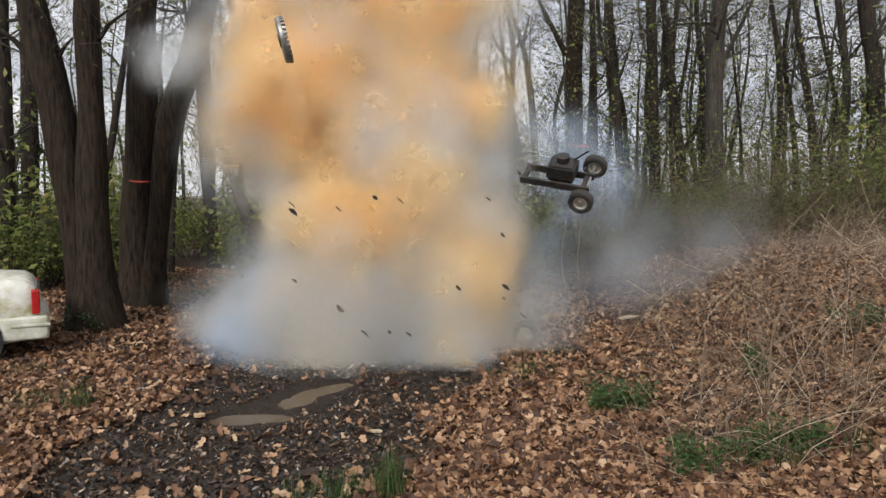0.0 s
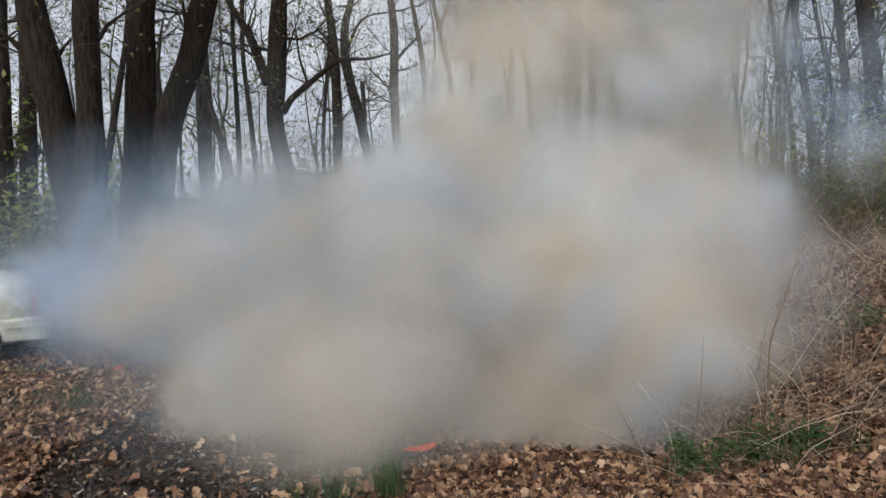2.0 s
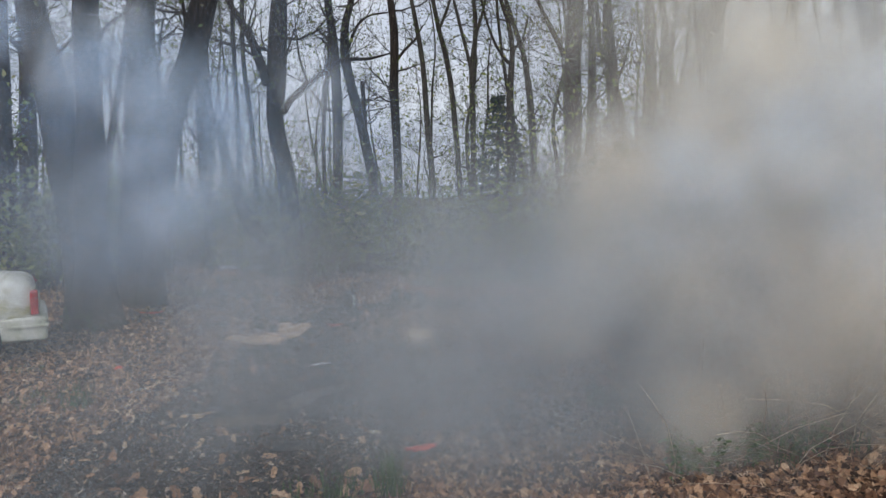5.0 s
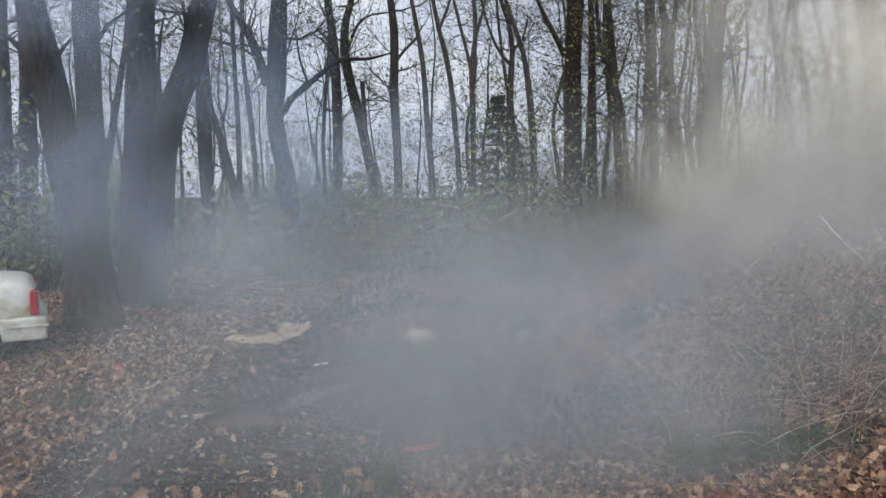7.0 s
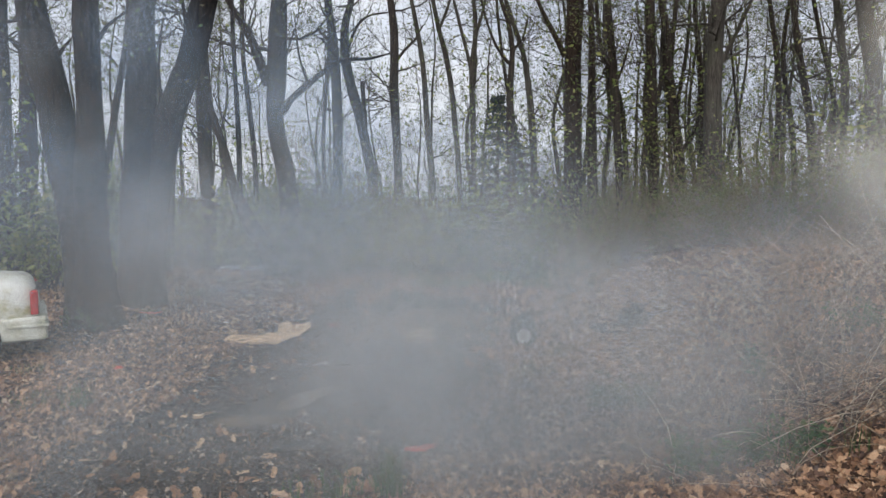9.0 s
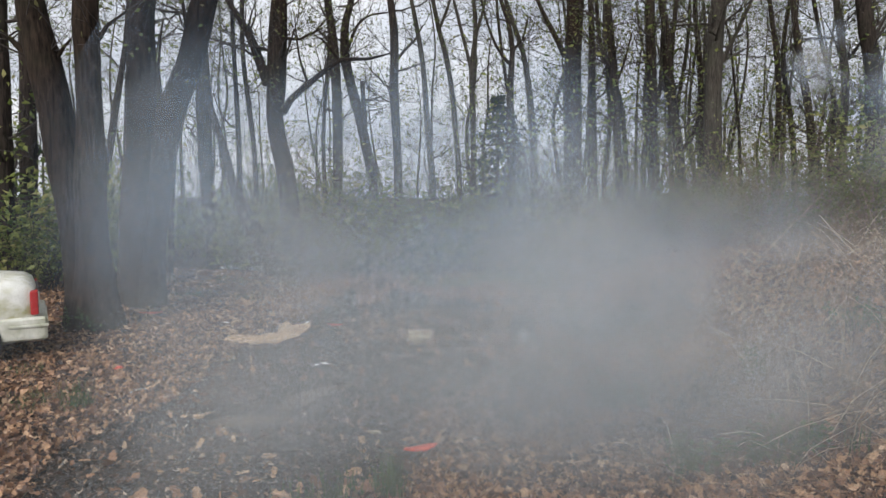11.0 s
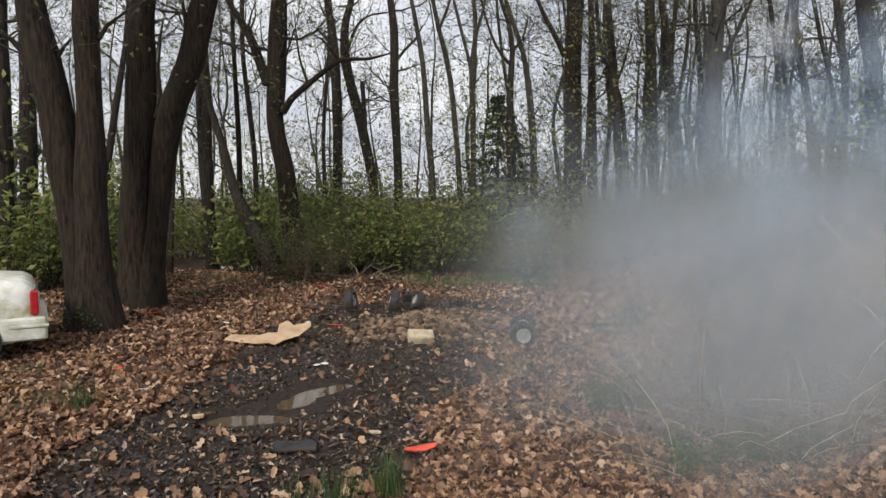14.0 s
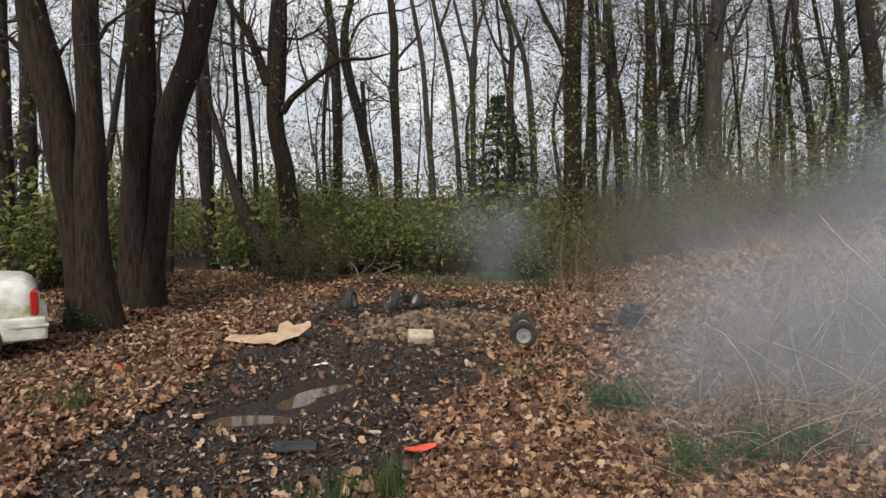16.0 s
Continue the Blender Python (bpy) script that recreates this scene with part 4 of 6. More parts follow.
def cylinder(bm, r, depth, m, n=28, r2=None):
    bmesh.ops.create_cone(bm, cap_ends=True, segments=n, radius1=r, radius2=r if r2 is None else r2, depth=depth, matrix=m)


def ring(bm, profile, n, m):
    """A body turned round the local z axis from (radius, height) pairs, closed on itself."""
    rows = []
    for k in range(n):
        a = 2 * math.pi * k / n
        rows.append([bm.verts.new(m @ Vector((r * math.cos(a), r * math.sin(a), h))) for r, h in profile])
    for k in range(n):
        A, B = rows[k], rows[(k + 1) % n]
        for i in range(len(profile)):
            j = (i + 1) % len(profile)
            bm.faces.new((A[i], B[i], B[j], A[j]))


def wheel_parts(parent, R, width, rim_mat, treads=22):
    """A tyre with tread blocks and a dished rim, its axle along local y."""
    m = pose(0, 0, 0, 90)
    bm = bmesh.new()
    h = width / 2
    ring(bm, [(R * 0.56, -h * 0.75), (R * 0.7, -h), (R * 0.9, -h * 0.96), (R * 0.975, -h * 0.7), (R, -h * 0.3), (R, h * 0.3), (R * 0.975, h * 0.7), (R * 0.9, h * 0.96), (R * 0.7, h), (R * 0.56, h * 0.75)], 40, m)
    for k in range(treads):
        a = 360 * k / treads
        for s in (-1, 1):
            box_m = m @ pose(0, 0, 0, 0, 0, a + s * 4) @ pose(R * 0.985, 0, s * h * 0.48, 0, 0, 0)
            bmesh.ops.create_cube(bm, size=1, matrix=box_m @ Matrix.Diagonal((R * 0.06, R * 0.13, h * 0.7, 1)))
    tyre = part("tyre", bm, RUBBER, parent, smooth=False)
    bm = bmesh.new()
    ring(bm, [(R * 0.57, -h * 0.8), (R * 0.53, -h * 0.85), (R * 0.48, -h * 0.45), (R * 0.2, -h * 0.35), (R * 0.18, -h * 0.7), (R * 0.07, -h * 0.75), (R * 0.07, h * 0.75), (R * 0.18, h * 0.7), (R * 0.2, h * 0.35), (R * 0.48, h * 0.45), (R * 0.53, h * 0.85), (R * 0.57, h * 0.8)], 32, m)
    part("rim", bm, rim_mat, parent, smooth=False)
    return tyre


def make_car(m):
    car = thing("parked_car", m, "white saloon car with green grime, parked among trees", "car")
    # sections along the length: x, half width, sill, belt, top, half width of top
    secs = [(0.0, 0.70, 0.42, 0.62, 0.86, 0.62), (0.05, 0.76, 0.36, 0.66, 0.98, 0.68), (0.14, 0.80, 0.3, 0.7, 1.04, 0.7), (0.45, 0.83, 0.26, 0.72, 1.07, 0.7), (0.9, 0.85, 0.24, 0.74, 1.06, 0.71), (1.0, 0.85, 0.24, 0.74, 1.05, 0.71), (2.6, 0.86, 0.24, 0.74, 1.0, 0.72), (3.3, 0.85, 0.26, 0.72, 0.97, 0.7), (4.2, 0.8, 0.3, 0.62, 0.8, 0.66), (4.45, 0.7, 0.36, 0.55, 0.66, 0.58)]
    bm = bmesh.new()
    rows = []
    for x, w, s, b, t, tw in secs:
        prof = [(-w * 0.93, s), (-w, s + 0.12), (-w, b), (-w * 0.985, b + (t - b) * 0.55), (-tw - 0.05, t - 0.03), (-tw, t), (0, t + 0.025)]
        prof = prof + [(-a, c) for a, c in reversed(prof[:-1])] + [(0, s)]
        rows.append([bm.verts.new((-x, a, c)) for a, c in prof])
    for A, B in zip(rows, rows[1:]):
        for i in range(len(A)):
            j = (i + 1) % len(A)
            bm.faces.new((A[i], A[j], B[j], B[i]))
    bm.faces.new(rows[0])
    bm.faces.new(list(reversed(rows[-1])))
    bmesh.ops.subdivide_edges(bm, edges=[e for e in bm.edges if abs(e.verts[0].co.x - e.verts[1].co.x) > 0.01 and e.calc_length() < 0.6], cuts=1, use_grid_fill=True, smooth=0.4)
    body = part("body", bm, CARPAINT, car, smooth=True)
    # cabin
    bm = bmesh.new()
    cab = [(0.95, 0.7, 1.05), (1.45, 0.6, 1.36), (1.7, 0.58, 1.41), (2.5, 0.58, 1.42), (2.8, 0.6, 1.36), (3.35, 0.68, 0.98)]
    rows = [[bm.verts.new((-x, -w, 1.0)), bm.verts.new((-x, -w * 0.97, z - 0.03)), bm.verts.new((-x, -w * 0.85, z)), bm.verts.new((-x, w * 0.85, z)), bm.verts.new((-x, w * 0.97, z - 0.03)), bm.verts.new((-x, w, 1.0))] for x, w, z in cab]
    for A, B in zip(rows, rows[1:]):
        for i in range(5):
            bm.faces.new((A[i], A[i + 1], B[i + 1], B[i]))
    part("roof", bm, CARPAINT, car, smooth=True)
    for s in (-1, 1):
        bm = bmesh.new()
        for x0, x1 in ((1.5, 2.1), (2.16, 2.75)):
            vs = [bm.verts.new((-x, s * y, z)) for x, y, z in ((x0, 0.69, 1.06), (x1, 0.69, 1.06), (x1, 0.61, 1.33), (x0 + (0.12 if x0 < 2 else 0), 0.61, 1.33))]
            bm.faces.new(vs)
        part("side_window", bm, GLASS, car, "dark side window")
    # rear bumper, lamps, plate recess, seams
    bm = bmesh.new()
    box(bm, -0.42, 0.1, -0.86, 0.86, 0.3, 0.6, 0.06, 3)
    bumper = part("rear_bumper", bm, CARTRIM, car, "grimy white plastic bumper")
    bm = bmesh.new()
    box(bm, -0.3, 0.113, -0.875, 0.875, 0.475, 0.51, 0.008)
    part("bumper_strip", bm, CARTRIM, bumper)
    for s in (-1, 1):
        bm = bmesh.new()
        box(bm, -0.075, 0.012, min(s * 0.805, s * 0.6), max(s * 0.805, s * 0.6), 0.62, 0.93, 0.025, 3)
        part("tail_lamp", bm, REDLENS, car, "red tail lamp at the rear corner")
    bm = bmesh.new()
    box(bm, 0.0, 0.03, -0.3, 0.3, 0.66, 0.8, 0.01)
    part("plate_panel", bm, CARTRIM, car)
    bm = bmesh.new()
    box(bm, -0.02, 0.02, -0.57, 0.57, 0.895, 0.905)
    part("trunk_seam", bm, BLACK, car)
    for x in (-0.74, -3.45):
        for s in (-1, 1):
            w = new("wheel")
            w.parent = car
            w.matrix_basis = pose(x, s * 0.74, 0.3)
            wheel_parts(w, 0.3, 0.19, RIM, 30)
            bm = bmesh.new()
            cylinder(bm, 0.36, 0.26, pose(x, s * 0.745, 0.32, 90))
            part("wheel_arch", bm, BLACK, car, "dark wheel arch")
    return car


make_car(pose(-5.1, 8.5, -0.03, 0, 0, 31) @ Matrix.Diagonal((0.95, 0.95, 0.92, 1)))


# ---- wreckage at rest ----
def small_wheel(p, rz, tilt, name="blown_off_tyre", R=0.19, width=0.15, label="small dirty black tyre on a pale steel rim"):
    w = thing(name, pose(p[0], p[1], ground_height(p[0], p[1]) + R * 0.93 if abs(tilt) < 45 else ground_height(p[0], p[1]) + width / 2, tilt, 0, rz), label, "wheel", "wheels blown off the mower")
    wheel_parts(w, R, width, RIM)
    return w


small_wheel((1.02, 8.58, 0), 4, 6, R=0.168, width=0.13)
small_wheel((1.075, 9.1, 0), 2, -10, R=0.168, width=0.13)
small_wheel((-1.561, 11.449, 0), 80, -8, R=0.175)
small_wheel((-0.833, 11.449, 0), 97, 14)
small_wheel((-0.43, 11.6, 0), 112, 22, R=0.15)


def wreck_parts(root):
    """A torn mower chassis: two rails, engine block, axle and two wheels."""
    for s in (-1, 1):
        bm = bmesh.new()
        box(bm, -0.55, 0.45, s * 0.17 - 0.02, s * 0.17 + 0.02, -0.05, 0.05, 0.008)
        part("rail", bm, BLACK, root)
    for x in (-0.5, -0.1, 0.35):
        bm = bmesh.new()
        box(bm, x - 0.03, x + 0.03, -0.17, 0.17, -0.03, 0.03, 0.006)
        part("cross_member", bm, BLACK, root)
    bm = bmesh.new()
    box(bm, -0.15, 0.2, -0.14, 0.14, 0.03, 0.3, 0.03)
    for k in range(6):
        box(bm, -0.17, 0.22, -0.16, 0.16, 0.1 + k * 0.03, 0.11 + k * 0.03)
    cylinder(bm, 0.09, 0.1, pose(0.02, 0, 0.34))
    part("engine_block", bm, BLACK, root, "sooty finned engine block")
    bm = bmesh.new()
    cylinder(bm, 0.018, 0.85, pose(0.4, 0, 0.0, 90), 12)
    part("axle", bm, STEEL, root)
    bm = bmesh.new()
    cylinder(bm, 0.012, 0.6, pose(0.2, 0.05, 0.35, 20, 40), 10)
    cylinder(bm, 0.014, 0.3, pose(0.35, -0.1, 0.3, 60, 10), 10)
    part("steering_rod", bm, BLACK, root)
    for s in (-1, 1):
        w = new("wheel")
        w.parent = root
        w.matrix_basis = pose(0.4, s * 0.45, 0.0)
        wheel_parts(w, 0.17, 0.13, RIM)


def scrap(name, label, m, outline, thick, material, category, group="", bend=0.0):
    """A torn plate: an uneven outline with thickness and a bend."""
    bm = bmesh.new()
    top = [bm.verts.new((x, y, thick + bend * x * x)) for x, y in outline]
    bot = [bm.verts.new((x, y, bend * x * x)) for x, y in outline]
    bm.faces.new(top)
    bm.faces.new(list(reversed(bot)))
    for i in range(len(top)):
        j = (i + 1) % len(top)
        bm.faces.new((top[i], bot[i], bot[j], top[j]))
    ob = part(name, bm, material)
    ob.matrix_basis = m
    return tagged(ob, label, category, group)


def ragged(rx, ry, n, rng, rough=0.25):
    return [(rx * math.cos(2 * math.pi * k / n) * (1 + rng.uniform(-rough, rough)), ry * math.sin(2 * math.pi * k / n) * (1 + rng.uniform(-rough, rough))) for k in range(n)]


RS = random.Random(12)


def on_ground(p, lift=0.0, rx=0, ry=0, rz=0):
    return pose(p[0], p[1], ground_height(p[0], p[1]) + lift, rx, ry, rz)


scrap("cardboard_sheet", "torn sheet of brown cardboard lying on the track", on_ground((-2.284, 8.661, 0), 0.07, 14, 0, 4), [(-0.52, -0.02), (-0.46, 0.14), (-0.1, 0.13), (0.0, 0.2), (0.12, 0.2), (0.1, 0.46), (0.2, 0.58), (0.3, 0.42), (0.52, 0.5), (0.54, 0.36), (0.42, 0.08), (0.26, -0.02), (0.14, -0.16), (0.06, -0.1), (-0.1, -0.12), (-0.3, -0.08)], 0.007, CARD, "cardboard", bend=0.05)
bm = bmesh.new()
box(bm, -0.17, 0.17, -0.12, 0.12, 0, 0.13, 0.03, 3)
blk = part("concrete_block", bm, STONE)
blk.matrix_basis = on_ground((-0.298, 8.868, 0), -0.01, 16, 3, 8)
tagged(blk, "pale squarish stone block on the dirt", "stone block")
scrap("steel_strip", "long flat black steel strip on the ground", on_ground((-2.193, 11.449, 0), 0.02, 0, 2, 0), [(-0.42, -0.03), (0.42, -0.02), (0.42, 0.03), (-0.42, 0.03)], 0.03, BLACK, "metal strip")
scrap("steel_strip", "thin black bar on the dirt beside the wheels", on_ground((-1.175, 11.333, 0), 0.02, 0, 2, 4), [(-0.4, -0.015), (0.4, -0.015), (0.4, 0.015), (-0.4, 0.015)], 0.02, BLACK, "metal strip")
for g, s, col, nm, lb in (((0.058, 11.507, 0), 0.09, BLACK, "engine_piece", "sooty broken engine casting on the dirt"), ((0.303, 11.687, 0), 0.08, BLACK, "engine_piece", "sooty broken engine casting on the dirt"), ((-0.639, 12.326, 0), 0.1, BLACK, "engine_piece", "sooty broken engine casting on the dirt")):
    bm = bmesh.new()
    box(bm, -s, s, -s * 0.7, s * 0.7, 0, s * 1.3, s * 0.25, 2)
    for k in range(4):
        box(bm, -s * 1.15, s * 1.15, -s * 0.8, s * 0.8, s * (0.25 + 0.25 * k), s * (0.33 + 0.25 * k))
    cylinder(bm, s * 0.45, s * 0.8, pose(s * 0.6, 0, s * 1.4, 30, 20), 14)
    ob = part(nm, bm, col)
    ob.matrix_basis = on_ground(g, 0, 8, 10, RS.uniform(0, 180))
    tagged(ob, lb, "engine part", "engine wreckage")
scrap("white_scrap", "small white scrap on the leaves", on_ground((-3.254, 10.064, 0), 0.03), ragged(0.08, 0.04, 8, RS), 0.01, PAPER, "scrap", "white scraps")
scrap("white_scrap", "small pale scrap beside the puddle", on_ground((-2.131, 5.802, 0), 0.02), ragged(0.05, 0.05, 7, RS), 0.02, CARD, "scrap", "white scraps")
scrap("white_scrap", "pale torn scrap in the mud", on_ground((-0.552, 5.375, 0), 0.02), ragged(0.06, 0.04, 8, RS), 0.006, STONE, "scrap", "white scraps")
scrap("white_scrap", "pale plate lying in the dry brush", on_ground((2.724, 9.974, 0), 0.1, 5, -6), ragged(0.15, 0.09, 9, RS, 0.2), 0.01, STONE, "scrap", "white scraps")
for g in ((-1.294, 10.738, 0), (-1.138, 10.536, 0), (-2.024, 10.109, 0), (-1.423, 7.546, 0), (-1.336, 7.598, 0)):
    scrap("white_scrap", "tiny white scrap on the dirt", on_ground(g, 0.02, RS.uniform(-15, 15), RS.uniform(-15, 15)), ragged(0.04, 0.02, 7, RS), 0.006, PAPER, "scrap", "white scraps")
bm = bmesh.new()
ring(bm, [(0.085, -0.006), (0.1, 0.0), (0.085, 0.012), (0.07, 0.003)], 28, Matrix.Identity(4))
rg = part("metal_ring", bm, STEEL)
rg.matrix_basis = on_ground((-2.874, 6.373, 0), 0.03, 8, 5)
tagged(rg, "small pale metal ring on the dead leaves", "ring")


def white_boards():
    for a, b, z, h in (((-5.743, 17.6, 0.074), (-4.482, 17.6, 0.118), 0.0, 0.12), ((-3.676, 18.5, 0.305), (-2.829, 18.5, 0.367), 0.0, 0.1)):
        bm = bmesh.new()
        L = b[0] - a[0]
        box(bm, 0, L, -0.02, 0.02, -h / 2, h / 2, 0.006)
        box(bm, 0.05, 0.12, 0.02, 0.09, -a[2] - 0.05, h / 2, 0.004)
        box(bm, L - 0.12, L - 0.05, 0.02, 0.09, -a[2] - 0.05, h / 2, 0.004)
        ob = part("white_rail", bm, PAPER)
        ob.matrix_basis = pose(*a)
        tagged(ob, "weathered white board rail behind the trees", "board rail", "white boards")


white_boards()


def clods():
    rng = random.Random(15)
    V, F = [], []
    forms = []
    for k in range(6):
        bm = bmesh.new()
        bmesh.ops.create_icosphere(bm, subdivisions=1, radius=1)
        for v in bm.verts:
            v.co *= rng.uniform(0.65, 1.2)
        forms.append(([tuple(v.co) for v in bm.verts], [tuple(q.index for q in f.verts) for f in bm.faces]))
        bm.free()
    for i in range(3000):
        if i < 2000:
            x, y = rng.gauss(-0.05, 0.7), rng.gauss(9.8, 0.5)
        else:
            y = rng.uniform(4, 12)
            x = rng.gauss(-0.5, 1.2)
            if muddiness(x, y) < 0.5:
                continue
        s = (0.012 + 0.06 * rng.random() ** 3) if i < 2000 else 0.006 + 0.016 * rng.random() ** 3
        v, f = forms[rng.randrange(6)]
        e = Euler((rng.uniform(0, 6), rng.uniform(0, 6), rng.uniform(0, 6))).to_matrix()
        z = ground_height(x, y) + s * 0.2
        k = len(V)
        V += [tuple(e @ Vector(q) * s + Vector((x, y, z))) for q in v]
        F += [tuple(q + k for q in g) for g in f]
    ob = mesh("loose_dirt", V, F, CLOD, smooth=False)
    tagged(ob, "loose brown clods thrown up by the blast", "dirt", kind="stuff")


clods()


# ---- smoke ----
def puff_mesh(name, material, seed, wisps=13):
    """A unit puff: soft domed wisps at many angles, dense in the middle."""
    rng = random.Random(seed)
    V, F, U, D = [], [], [], []
    for _ in range(wisps):
        d = Vector((rng.gauss(0, 1), rng.gauss(0, 1), rng.gauss(0, 1))).normalized()
        rr = rng.random() ** 0.6 * 0.62
        c = d * rr
        e = Euler((1.571 + rng.gauss(0, 0.4), 0, rng.gauss(0, 0.4))).to_matrix()
        s = rng.uniform(0.5, 0.75)
        k = len(V)
        for j in range(6):
            a = 2 * math.pi * j / 6
            V.append(tuple(c + e @ Vector((math.cos(a) * s, math.sin(a) * s, 0))))
            U.append((math.cos(a) * 1.15, math.sin(a) * 1.15))
            D.append(rr / 0.62)
        V.append(tuple(c + e @ Vector((0, 0, s * 0.22))))
        U.append((0, 0))
        D.append(rr / 0.62)
        F += [(k + j, k + (j + 1) % 6, k + 6) for j in range(6)]
    me = bpy.data.meshes.new(name)
    me.from_pydata(V, [], F)
    me.materials.append(material)
    uv = me.uv_layers.new(name="wisp")
    idx = np.zeros(len(me.loops), dtype=np.int32)
    me.loops.foreach_get("vertex_index", idx)
    uv.data.foreach_set("uv", np.array(U, dtype=np.float32)[idx].ravel())
    att = me.color_attributes.new("depth", "FLOAT_COLOR", "POINT")
    dd = np.ones((len(V), 4), dtype=np.float32)
    dd[:, :3] = np.array(D, dtype=np.float32)[:, None]
    att.data.foreach_set("color", dd.ravel())
    me.polygons.foreach_set("use_smooth", [True] * len(me.polygons))
    return me


PUFFS = {}
for kind_name, matl in (("orange", SMOKE_ORANGE), ("cream", SMOKE_CREAM), ("blue", SMOKE_BLUE), ("pale", SMOKE_PALE), ("lobe", SMOKE_LOBE), ("veil", SMOKE_VEIL), ("haze", SMOKE_HAZE), ("thin", SMOKE_THIN)):
    PUFFS[kind_name] = [puff_mesh("smoke_puff", matl, 200 + 10 * len(PUFFS) + k, 12 if kind_name in ("orange", "cream", "pale") else 6) for k in range(4)]

